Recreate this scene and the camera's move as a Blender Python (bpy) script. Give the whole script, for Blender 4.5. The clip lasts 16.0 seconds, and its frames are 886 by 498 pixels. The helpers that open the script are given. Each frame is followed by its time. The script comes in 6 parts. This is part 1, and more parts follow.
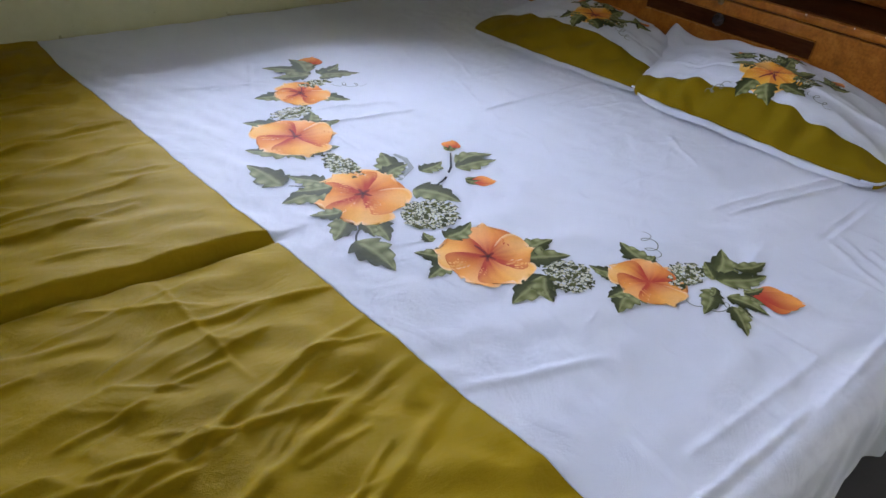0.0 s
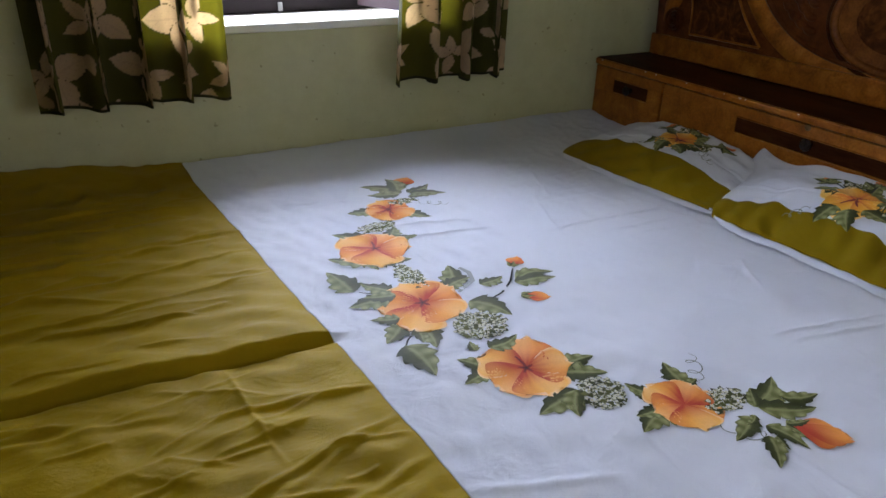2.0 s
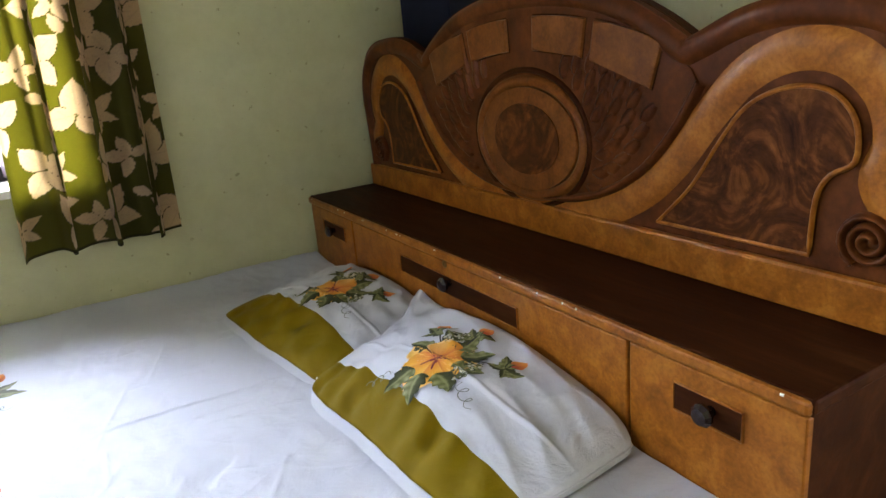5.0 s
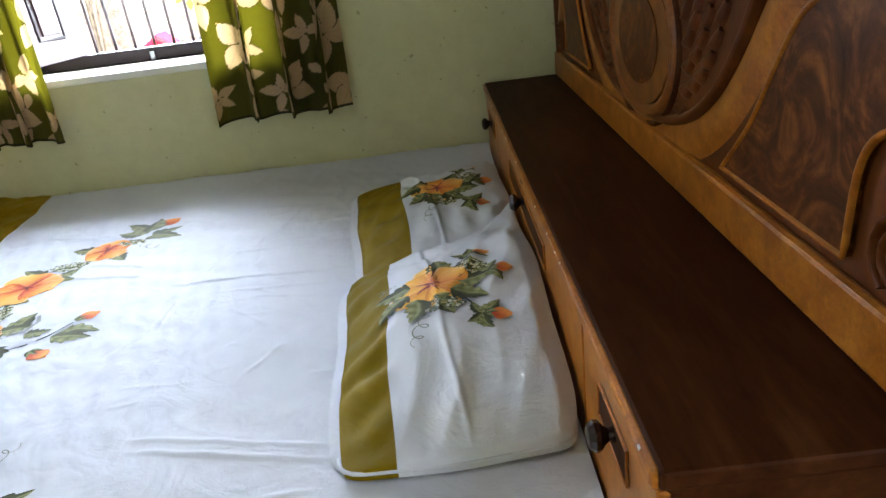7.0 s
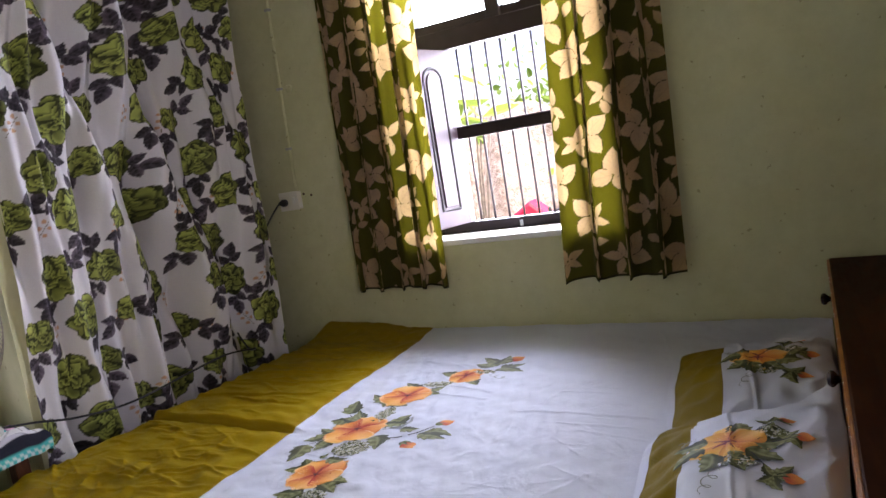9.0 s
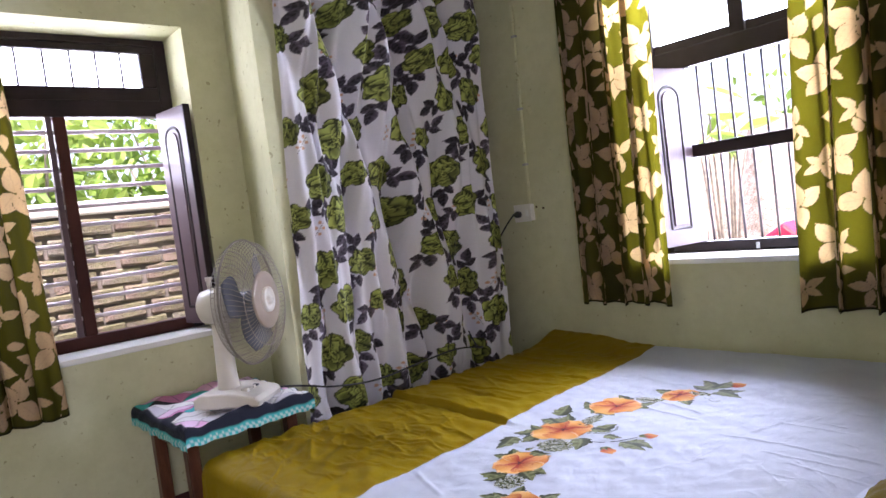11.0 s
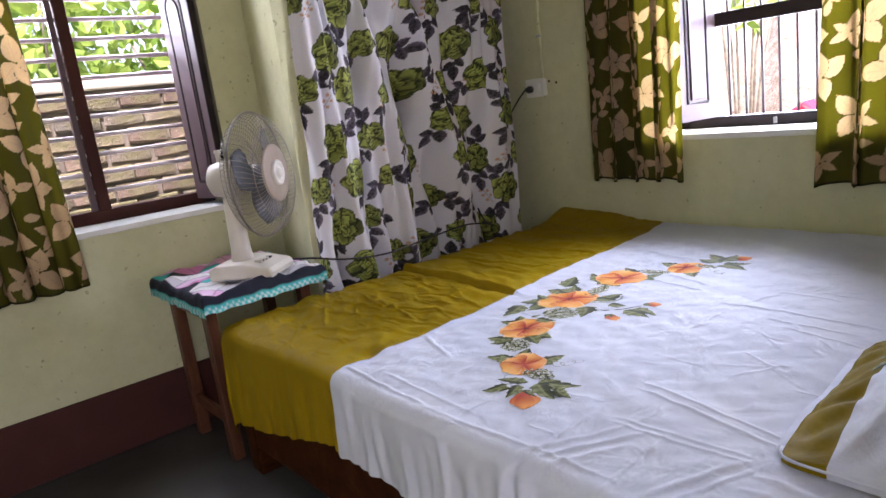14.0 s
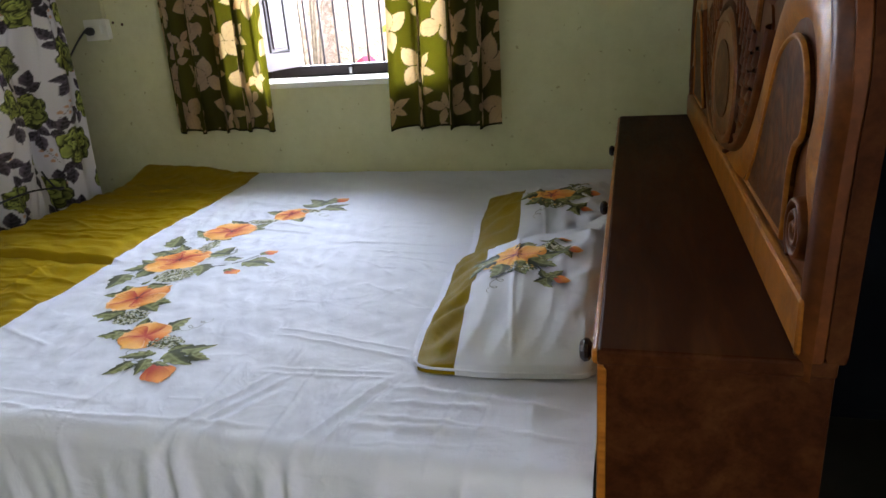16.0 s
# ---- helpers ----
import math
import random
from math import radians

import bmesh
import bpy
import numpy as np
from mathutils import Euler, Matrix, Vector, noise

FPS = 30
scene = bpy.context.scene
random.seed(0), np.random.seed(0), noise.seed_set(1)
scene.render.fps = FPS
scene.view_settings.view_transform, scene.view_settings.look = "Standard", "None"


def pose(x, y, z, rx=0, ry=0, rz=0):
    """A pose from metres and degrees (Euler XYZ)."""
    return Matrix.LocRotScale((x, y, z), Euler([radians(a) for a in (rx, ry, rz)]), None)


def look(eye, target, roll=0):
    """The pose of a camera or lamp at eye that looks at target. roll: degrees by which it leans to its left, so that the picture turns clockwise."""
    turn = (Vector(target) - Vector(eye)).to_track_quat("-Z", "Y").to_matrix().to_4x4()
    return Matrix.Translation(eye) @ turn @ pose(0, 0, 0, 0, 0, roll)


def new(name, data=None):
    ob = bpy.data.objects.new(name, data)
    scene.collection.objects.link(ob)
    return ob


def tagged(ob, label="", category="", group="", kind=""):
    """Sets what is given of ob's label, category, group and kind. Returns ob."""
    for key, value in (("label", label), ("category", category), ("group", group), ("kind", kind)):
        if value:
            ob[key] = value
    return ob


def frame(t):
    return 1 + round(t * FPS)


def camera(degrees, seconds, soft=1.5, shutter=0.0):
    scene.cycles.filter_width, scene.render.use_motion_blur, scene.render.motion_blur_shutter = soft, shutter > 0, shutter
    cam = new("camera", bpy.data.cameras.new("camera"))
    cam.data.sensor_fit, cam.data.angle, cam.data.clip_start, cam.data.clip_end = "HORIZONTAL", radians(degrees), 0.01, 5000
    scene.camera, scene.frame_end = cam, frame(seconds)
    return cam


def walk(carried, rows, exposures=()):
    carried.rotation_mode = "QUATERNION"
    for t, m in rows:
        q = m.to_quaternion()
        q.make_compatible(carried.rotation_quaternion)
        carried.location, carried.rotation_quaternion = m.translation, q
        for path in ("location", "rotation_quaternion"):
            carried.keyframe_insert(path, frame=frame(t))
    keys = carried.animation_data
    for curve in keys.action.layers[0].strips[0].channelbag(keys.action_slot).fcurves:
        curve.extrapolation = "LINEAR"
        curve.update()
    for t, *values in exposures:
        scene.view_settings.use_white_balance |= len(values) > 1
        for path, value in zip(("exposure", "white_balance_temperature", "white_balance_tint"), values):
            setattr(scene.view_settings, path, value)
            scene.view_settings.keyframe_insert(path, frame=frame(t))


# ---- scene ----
cam = camera(66.4, 16.0)
PATH = [
    (0, (-0.299, -1.938, 1.198), (0.796, -0.721, 0.05), 5.4),
    (0.5, (-0.323, -1.944, 1.213), (0.893, -0.785, 0.128), 6.5),
    (1, (-0.346, -1.948, 1.228), (0.824, -0.746, 0.138), 4.4),
    (1.5, (-0.321, -2.01, 1.249), (0.651, -0.596, 0.222), 2.4),
    (2, (-0.223, -2.085, 1.259), (0.631, -0.512, 0.367), 1.2),
    (2.5, (-0.104, -2.128, 1.277), (0.825, -0.552, 0.469), -1.4),
    (3, (0.065, -2.121, 1.314), (1.088, -0.517, 0.698), 0.4),
    (3.5, (0.223, -2.126, 1.292), (1.307, -0.597, 0.594), -3.6),
    (4, (0.419, -2.222, 1.28), (1.476, -0.626, 0.699), -2.8),
    (4.2, (0.497, -2.259, 1.277), (1.59, -0.675, 0.731), -2.6),
    (6.3, (1.228, -2.297, 1.21), (1.626, -0.479, 0.478), -8.7),
    (6.5, (1.291, -2.296, 1.209), (1.614, -0.484, 0.427), -7.7),
    (7, (1.407, -2.31, 1.215), (1.36, -0.486, 0.395), -7.5),
    (7.5, (1.512, -2.361, 1.221), (0.91, -0.579, 0.542), -9.2),
    (8, (1.531, -2.402, 1.24), (0.691, -0.655, 0.749), -10.1),
    (8.5, (1.529, -2.464, 1.256), (0.532, -0.77, 0.886), -11.3),
    (9, (1.533, -2.552, 1.274), (0.565, -0.819, 1.032), -9.1),
    (9.5, (1.549, -2.618, 1.276), (0.403, -0.994, 1.05), -10.0),
    (10, (1.62, -2.627, 1.278), (0.298, -1.137, 1.106), -8.7),
    (12.5, (1.712, -2.637, 1.262), (0.087, -1.478, 1.131), -7.7),
    (13, (1.713, -2.647, 1.26), (0.064, -1.535, 1.052), -7.3),
    (13.5, (1.713, -2.652, 1.232), (0.051, -1.59, 0.906), -7.6),
    (14, (1.692, -2.635, 1.229), (0.166, -1.416, 0.798), -7.4),
    (14.5, (1.657, -2.64, 1.221), (0.293, -1.254, 0.753), -6.8),
    (15, (1.636, -2.651, 1.221), (0.505, -1.105, 0.646), -5.9),
    (15.5, (1.612, -2.657, 1.213), (0.812, -0.929, 0.602), -5.7),
    (16, (1.594, -2.659, 1.205), (1.069, -0.85, 0.534), -4.4),
]
walk(cam, [(t, look(eye, target, roll)) for t, eye, target, roll in PATH], exposures=[(0, 2.17, 5940, 26), (1, 2.12, 5940, 26), (1.5, 2.17, 5940, 26), (2, 1.9, 6110, 25), (2.5, 2, 6210, 25), (3, 1.9, 6310, 27), (3.5, 2.4, 6410, 26), (4, 2.65, 6460, 27), (6.5, 3.17, 5960, 12), (7, 2.77, 6210, 16), (7.5, 2.25, 6360, 20), (8.5, 1.99, 6310, 29), (9, 2.09, 6310, 31), (10, 2.4, 6110, 32), (12.5, 2.4, 5910, 34), (13.5, 2.4, 6060, 32), (14.5, 2.35, 6210, 30), (15, 2.4, 6160, 27), (16, 2.35, 6210, 20)])

# ---------------------------------------------------------------- light
world = bpy.data.worlds.new("sky")
scene.world = world
world.use_nodes = True
wn = world.node_tree
sky = wn.nodes.new("ShaderNodeTexSky")
sky.sky_type, sky.sun_disc = "NISHITA", False
sky.sun_elevation, sky.sun_rotation = radians(62), radians(109)
wn.links.new(sky.outputs[0], wn.nodes["Background"].inputs[0])
wn.nodes["Background"].inputs[1].default_value = 0.15
sun = new("sun", bpy.data.lights.new("sun", "SUN"))
sky.air_density, sky.dust_density, sky.ozone_density = 1.0, 5.0, 0.6
sun.data.energy, sun.data.angle, sun.data.color = 3.5, radians(4), (1.0, 0.95, 0.86)
sun.matrix_world = look((2.6, -0.9, 5.2), (0, 0, 0))


def window_light(name, eye, target, w, h, power, color):
    lamp = new(name, bpy.data.lights.new(name, "AREA"))
    lamp.data.shape, lamp.data.size, lamp.data.size_y, lamp.data.energy, lamp.data.color = "RECTANGLE", w, h, power, color
    lamp.matrix_world = look(eye, target)


window_light("north_daylight", (0.6, 1.1, 1.65), (0.45, -1.2, 1.0), 2.1, 1.5, 120, (0.82, 0.93, 1.0))
window_light("west_daylight", (-1.58, -1.88, 1.93), (1.2, -1.4, 0.7), 0.7, 0.6, 7, (0.9, 0.96, 1.0))

# Added fill lamp in an unseen east doorway, to brighten the room's west side.
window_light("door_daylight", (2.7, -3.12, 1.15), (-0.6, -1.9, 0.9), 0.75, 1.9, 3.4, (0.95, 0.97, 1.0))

# ---------------------------------------------------------------- materials


def lin(r, g, b):
    return tuple(((c / 12.92) if c <= 0.04045 else ((c + 0.055) / 1.055) ** 2.4) for c in (r / 255, g / 255, b / 255)) + (1,)


class Mat:
    """A small helper to write node materials."""

    def __init__(self, name, rough=0.6, metal=0.0, spec=0.5):
        self.m = bpy.data.materials.new(name)
        self.m.use_nodes = True
        self.t = self.m.node_tree
        self.b = self.t.nodes["Principled BSDF"]
        self.b.inputs["Roughness"].default_value = rough
        self.b.inputs["Metallic"].default_value = metal
        self.b.inputs["Specular IOR Level"].default_value = spec

    def n(self, kind, **kw):
        node = self.t.nodes.new(kind)
        for k, v in kw.items():
            node.inputs[k].default_value = v
        return node

    def link(self, a, b):
        self.t.links.new(a, b)

    def coords(self, sx=1, sy=1, sz=1, kind="Object"):
        co, mp = self.n("ShaderNodeTexCoord"), self.n("ShaderNodeMapping")
        mp.inputs["Scale"].default_value = (sx, sy, sz)
        self.link(co.outputs[kind], mp.inputs[0])
        return mp.outputs[0]

    def noise(self, scale, detail=4, vec=None, rough=0.5, distort=0.0):
        nd = self.n("ShaderNodeTexNoise", Scale=scale, Detail=detail, Roughness=rough, Distortion=distort)
        self.link(vec if vec else self.coords(), nd.inputs["Vector"])
        return nd.outputs["Fac"]

    def ramp(self, fac, *stops):
        r = self.n("ShaderNodeValToRGB")
        while len(r.color_ramp.elements) < len(stops):
            r.color_ramp.elements.new(0.5)
        for e, (p, c) in zip(r.color_ramp.elements, stops):
            e.position, e.color = p, c
        self.link(fac, r.inputs[0])
        return r.outputs[0]

    def mix(self, fac, a, b, kind="MIX"):
        x = self.t.nodes.new("ShaderNodeMix")
        x.data_type, x.blend_type = "RGBA", kind
        for sock, v in ((x.inputs[0], fac), (x.inputs[6], a), (x.inputs[7], b)):
            if hasattr(v, "is_output"):
                self.link(v, sock)
            else:
                sock.default_value = v
        return x.outputs[2]

    def color(self, c):
        if hasattr(c, "is_output"):
            self.link(c, self.b.inputs["Base Color"])
        else:
            self.b.inputs["Base Color"].default_value = c
        return self

    def bump(self, h, strength=0.3, dist=0.01):
        b = self.n("ShaderNodeBump", Strength=strength, Distance=dist)
        self.link(h, b.inputs["Height"])
        self.link(b.outputs[0], self.b.inputs["Normal"])
        return self

    def roughness(self, fac, lo, hi):
        r = self.n("ShaderNodeMapRange")
        r.inputs[3].default_value, r.inputs[4].default_value = lo, hi
        self.link(fac, r.inputs[0])
        self.link(r.outputs[0], self.b.inputs["Roughness"])
        return self

    def attr(self, name="tint"):
        a = self.n("ShaderNodeAttribute")
        a.attribute_name = name
        return a.outputs["Color"]

    def see_through(self, fac, color):
        """Light passing through thin cloth."""
        tr, mx = self.n("ShaderNodeBsdfTranslucent"), self.n("ShaderNodeMixShader")
        if hasattr(color, "is_output"):
            self.link(color, tr.inputs[0])
        else:
            tr.inputs[0].default_value = color
        mx.inputs[0].default_value = fac
        out = self.t.nodes["Material Output"]
        self.link(self.b.outputs[0], mx.inputs[1])
        self.link(tr.outputs[0], mx.inputs[2])
        self.link(mx.outputs[0], out.inputs[0])
        return self


def plain(name, a, b, scale=6, rough=0.6, bump=0.1, bump_scale=60, metal=0.0, spec=0.5, dist=0.004):
    m = Mat(name, rough, metal, spec)
    n1 = m.noise(scale, 5)
    m.color(m.ramp(n1, (0.3, a), (0.7, b)))
    if bump:
        m.bump(m.noise(bump_scale, 4), bump, dist)
    return m.m


def wall_paint():
    m = Mat("limewash", 0.85, spec=0.3)
    v = m.coords()
    big = m.noise(1.6, 6, v, 0.6)
    small = m.noise(14, 5, v, 0.65)
    base = m.ramp(big, (0.3, (0.53, 0.525, 0.31, 1)), (0.7, (0.615, 0.608, 0.385, 1)))
    spots = m.ramp(m.noise(38, 3, v), (0.675, (1, 1, 1, 1)), (0.72, (0.42, 0.37, 0.3, 1)))
    stain = m.ramp(small, (0.25, (0.9, 0.9, 0.87, 1)), (0.6, (1, 1, 1, 1)))
    m.color(m.mix(0.6, m.mix(1.0, base, stain, "MULTIPLY"), spots, "MULTIPLY"))
    return m.bump(m.noise(9, 8, v, 0.7), 0.25, 0.01).m


def wood(name, dark, mid, light, scale=1.0, rough=0.35, stretch=(1, 8, 8), burl=0.0, spec=0.3):
    m = Mat(name, rough, spec=spec)
    v = m.coords(*stretch)
    n1 = m.noise(2.2 * scale, 6, v, 0.6, 0.6 + burl)
    n2 = m.noise(16 * scale, 4, v, 0.6, 0.2)
    c = m.ramp(n1, (0.25, dark), (0.5, mid), (0.75, light))
    m.color(m.mix(0.45, c, m.ramp(n2, (0.3, (0.3, 0.24, 0.2, 1)), (0.65, (1, 1, 1, 1))), "MULTIPLY"))
    m.roughness(n2, rough - 0.08, rough + 0.15)
    return m.bump(n2, 0.12, 0.003).m


M_WALL = wall_paint()
M_WHITE_PAINT = plain("white_limewash", (0.72, 0.72, 0.66, 1), (0.8, 0.8, 0.76, 1), 5, 0.8, 0.2)
M_CEIL = plain("ceiling_cement", (0.2, 0.195, 0.17, 1), (0.27, 0.26, 0.23, 1), 3, 0.9, 0.15)
M_SKIRT = plain("oxide_red_skirting", (0.05, 0.018, 0.014, 1), (0.075, 0.026, 0.02, 1), 4, 0.6, 0.15, spec=0.15)
M_FLOOR = plain("cement_floor", (0.035, 0.035, 0.034, 1), (0.07, 0.068, 0.064, 1), 3, 0.45, 0.15, 40)
M_TEAK = wood("teak", (0.17, 0.05, 0.005, 1), (0.32, 0.108, 0.01, 1), (0.46, 0.18, 0.022, 1), rough=0.32, spec=0.22)
M_TEAK_V = wood("carved_teak", (0.05, 0.012, 0.003, 1), (0.1, 0.028, 0.006, 1), (0.17, 0.054, 0.011, 1), stretch=(4, 4, 4), spec=0.12)
M_DARKTOP = wood("dark_polished_wood", (0.022, 0.006, 0.002, 1), (0.044, 0.013, 0.004, 1), (0.08, 0.028, 0.009, 1), rough=0.45, spec=0.03, stretch=(6, 1, 6))
M_BURL = wood("burl_veneer", (0.018, 0.005, 0.002, 1), (0.08, 0.024, 0.006, 1), (0.22, 0.08, 0.018, 1), 2.0, 0.38, (1.7, 1.7, 1.7), 3.6, spec=0.08)
M_FRAME_DARK = plain("dark_umber_window_paint", (0.018, 0.012, 0.012, 1), (0.03, 0.02, 0.02, 1), 8, 0.5, 0.1, spec=0.2)
M_SHUTTER = plain("mauve_pink_shutter_paint", (0.085, 0.052, 0.058, 1), (0.115, 0.072, 0.08, 1), 5, 0.45, 0.12, 25)
M_BAR = plain("iron_bar_paint", (0.1, 0.09, 0.1, 1), (0.16, 0.14, 0.15, 1), 10, 0.4, 0.1)
M_BARW = plain("white_iron_bar_paint", (0.66, 0.58, 0.59, 1), (0.76, 0.68, 0.69, 1), 10, 0.4, 0.1)
M_NAVY = plain("navy_cloth", (0.008, 0.01, 0.022, 1), (0.014, 0.017, 0.034, 1), 4, 0.8, 0.1, spec=0.1)


def cloth(name, a, b, rough=0.75, weave=900, crease=0.4, sheen=0.0, spec=0.3, pull=(9, 9, 9), gleam=(1, 1, 1, 1), fine=0.12):
    m = Mat(name, rough, spec=spec)
    v = m.coords()
    m.color(m.ramp(m.noise(3, 5, v), (0.3, a), (0.7, b)))
    h = m.mix(0.12, m.noise(1, 7, m.coords(*pull), 0.6, 1.2), m.noise(weave, 1, v))
    h = m.mix(fine, h, m.noise(1, 4, m.coords(*(4 * k for k in pull)), 0.6, 0.8))
    m.b.inputs["Sheen Weight"].default_value = sheen
    m.b.inputs["Specular Tint"].default_value = gleam
    return m.bump(h, crease, 0.02).m


M_SHEET = cloth("white_cotton", (0.57, 0.595, 0.68, 1), (0.63, 0.655, 0.74, 1), crease=0.55)
M_OLIVE = cloth("olive_cotton_satin", (0.28, 0.183, 0.003, 1), (0.335, 0.222, 0.004, 1), 0.5, crease=0.5, spec=0.14, pull=(6, 13, 6), fine=0.16, gleam=(1.0, 0.7, 0.08, 1))

# Olive cloth again, darkened so the pillow bands carry their shade in colour.
M_OLIVE_SHADED = cloth("olive_pillow_shaded", (0.165, 0.112, 0.003, 1), (0.21, 0.142, 0.004, 1), 0.6, crease=0.5, spec=0.08, pull=(9, 9, 9), gleam=(1.0, 0.75, 0.12, 1))

# ---------------------------------------------------------------- mesh helpers


def thing(name, label, category, loc=(0, 0, 0), group="", kind=""):
    ob = new(name)
    ob.location = loc
    return tagged(ob, label, category, group, kind)


def mesh_of(name, bm, material, smooth=False):
    me = bpy.data.meshes.new(name)
    bmesh.ops.recalc_face_normals(bm, faces=bm.faces)
    bm.to_mesh(me)
    bm.free()
    for mt in material if isinstance(material, (list, tuple)) else [material]:
        me.materials.append(mt)
    if smooth:
        me.shade_smooth()
    return me


def part(name, bm, material, parent=None, label="", smooth=False):
    ob = new(name, mesh_of(name, bm, material, smooth))
    if parent is not None:
        ob.parent = parent
        ob.matrix_parent_inverse = parent.matrix_basis.inverted() if parent.parent is None else (parent.parent.matrix_basis @ parent.matrix_basis).inverted()
    if label:
        ob["label"] = label
    return ob


def structure(name, bm, material, label="", category="", smooth=False):
    return tagged(part(name, bm, material, None, "", smooth), label, category, "", "structure")


def box(lo, hi, bevel=0.0, bm=None, seg=2):
    bm = bm or bmesh.new()
    vs = [bm.verts.new((x, y, z)) for z in (lo[2], hi[2]) for y in (lo[1], hi[1]) for x in (lo[0], hi[0])]
    fs = [bm.faces.new([vs[i] for i in f]) for f in ((0, 2, 3, 1), (4, 5, 7, 6), (0, 1, 5, 4), (2, 6, 7, 3), (0, 4, 6, 2), (1, 3, 7, 5))]
    if bevel:
        bmesh.ops.bevel(bm, geom=list({e for f in fs for e in f.edges}), offset=bevel, segments=seg, affect="EDGES", profile=0.5)
    return bm


def prism(outline, axis, a, b, bevel=0.0, bm=None):
    """An outline in the plane across an axis ('x': y, z pairs; 'y': x, z; 'z': x, y), thick from a to b."""
    bm = bm or bmesh.new()
    def P(p, d):
        return (d, p[0], p[1]) if axis == "x" else (p[0], d, p[1]) if axis == "y" else (p[0], p[1], d)
    lo, hi = [bm.verts.new(P(p, a)) for p in outline], [bm.verts.new(P(p, b)) for p in outline]
    n = len(outline)
    fa, fb = bm.faces.new(lo[::-1]), bm.faces.new(hi)
    for i in range(n):
        bm.faces.new((lo[i], lo[(i + 1) % n], hi[(i + 1) % n], hi[i]))
    if bevel:
        bmesh.ops.bevel(bm, geom=list(fa.edges) + list(fb.edges), offset=bevel, segments=2, affect="EDGES", profile=0.5)
    bmesh.ops.triangulate(bm, faces=[f for f in bm.faces if len(f.verts) > 4])
    return bm


def tube(points, r, n=8, bm=None, cap=True):
    bm = bm or bmesh.new()
    pts = [Vector(p) for p in points]
    rs = r if isinstance(r, (list, tuple)) else [r] * len(pts)
    up, rings = None, []
    for i, p in enumerate(pts):
        d = (pts[min(i + 1, len(pts) - 1)] - pts[max(i - 1, 0)]).normalized()
        if up is None:
            up = d.orthogonal().normalized()
        up = (up - d * up.dot(d)).normalized()
        side = d.cross(up)
        rings.append([bm.verts.new(p + rs[i] * (math.cos(2 * math.pi * k / n) * up + math.sin(2 * math.pi * k / n) * side)) for k in range(n)])
    for a, b in zip(rings, rings[1:]):
        for k in range(n):
            bm.faces.new((a[k], a[(k + 1) % n], b[(k + 1) % n], b[k]))
    if cap:
        bm.faces.new(rings[0][::-1]), bm.faces.new(rings[-1])
    return bm


def lathe(profile, n=24, bm=None, m=None):
    """Profile of (radius, height) turned round z, then moved by m."""
    bm = bm or bmesh.new()
    m = m or Matrix()
    rings = []
    for r, z in profile:
        if r < 1e-5:
            rings.append([bm.verts.new(m @ Vector((0, 0, z)))])
        else:
            rings.append([bm.verts.new(m @ Vector((r * math.cos(2 * math.pi * k / n), r * math.sin(2 * math.pi * k / n), z))) for k in range(n)])
    for a, b in zip(rings, rings[1:]):
        for k in range(n):
            q = [a[k % len(a)], a[(k + 1) % len(a)], b[(k + 1) % len(b)], b[k % len(b)]]
            q = list(dict.fromkeys(q))
            if len(q) > 2:
                bm.faces.new(q)
    return bm


def grid_mesh(name, P, colors=None):
    """A mesh from an array of places (rows, columns, 3), with colours for its corners."""
    nv, nu = P.shape[:2]
    idx = np.arange(nv * nu).reshape(nv, nu)
    quads = np.stack([idx[:-1, :-1], idx[:-1, 1:], idx[1:, 1:], idx[1:, :-1]], -1).reshape(-1, 4)
    me = bpy.data.meshes.new(name)
    me.vertices.add(nv * nu)
    me.vertices.foreach_set("co", P.reshape(-1).astype(np.float32))
    me.loops.add(quads.size)
    me.loops.foreach_set("vertex_index", quads.reshape(-1).astype(np.int32))
    me.polygons.add(len(quads))
    me.polygons.foreach_set("loop_start", np.arange(0, quads.size, 4, dtype=np.int32))
    me.update(calc_edges=True)
    if colors is not None:
        at = me.color_attributes.new("tint", "FLOAT_COLOR", "POINT")
        at.data.foreach_set("color", np.concatenate([colors.reshape(-1, 3), np.ones((nv * nu, 1))], 1).astype(np.float32).ravel())
    me.shade_smooth()
    return me


def child(name, me, material, parent=None, label=""):
    me.materials.append(material)
    ob = new(name, me)
    if parent is not None:
        ob.parent = parent
        ob.matrix_parent_inverse = parent.matrix_basis.inverted() if parent.parent is None else (parent.parent.matrix_basis @ parent.matrix_basis).inverted()
    if label:
        ob["label"] = label
    return ob


# ---------------------------------------------------------------- the room
WX, EX, SY, CZ = -1.18, 2.45, -3.75, 2.75
# north window opening and west window opening
NX0, NX1, NZ0, NZ1 = -0.035, 0.885, 0.95, 2.2
WY0, WY1, WZ0, WZ1 = -2.31, -1.465, 0.9, 2.2


def holed_wall(axis, a, b, u0, u1, z1, hole):
    """A wall with one opening through it, as four blocks in one mesh."""
    h0, h1, g0, g1 = hole
    bm = bmesh.new()
    for (p, q, r, s) in ((u0, h0, 0, z1), (h1, u1, 0, z1), (h0, h1, 0, g0), (h0, h1, g1, z1)):
        if s - r > 1e-4 and q - p > 1e-4:
            if axis == "y":
                box((p, a, r), (q, b, s), bm=bm)
            else:
                box((a, p, r), (b, q, s), bm=bm)
    bmesh.ops.remove_doubles(bm, verts=bm.verts, dist=1e-5)
    return bm


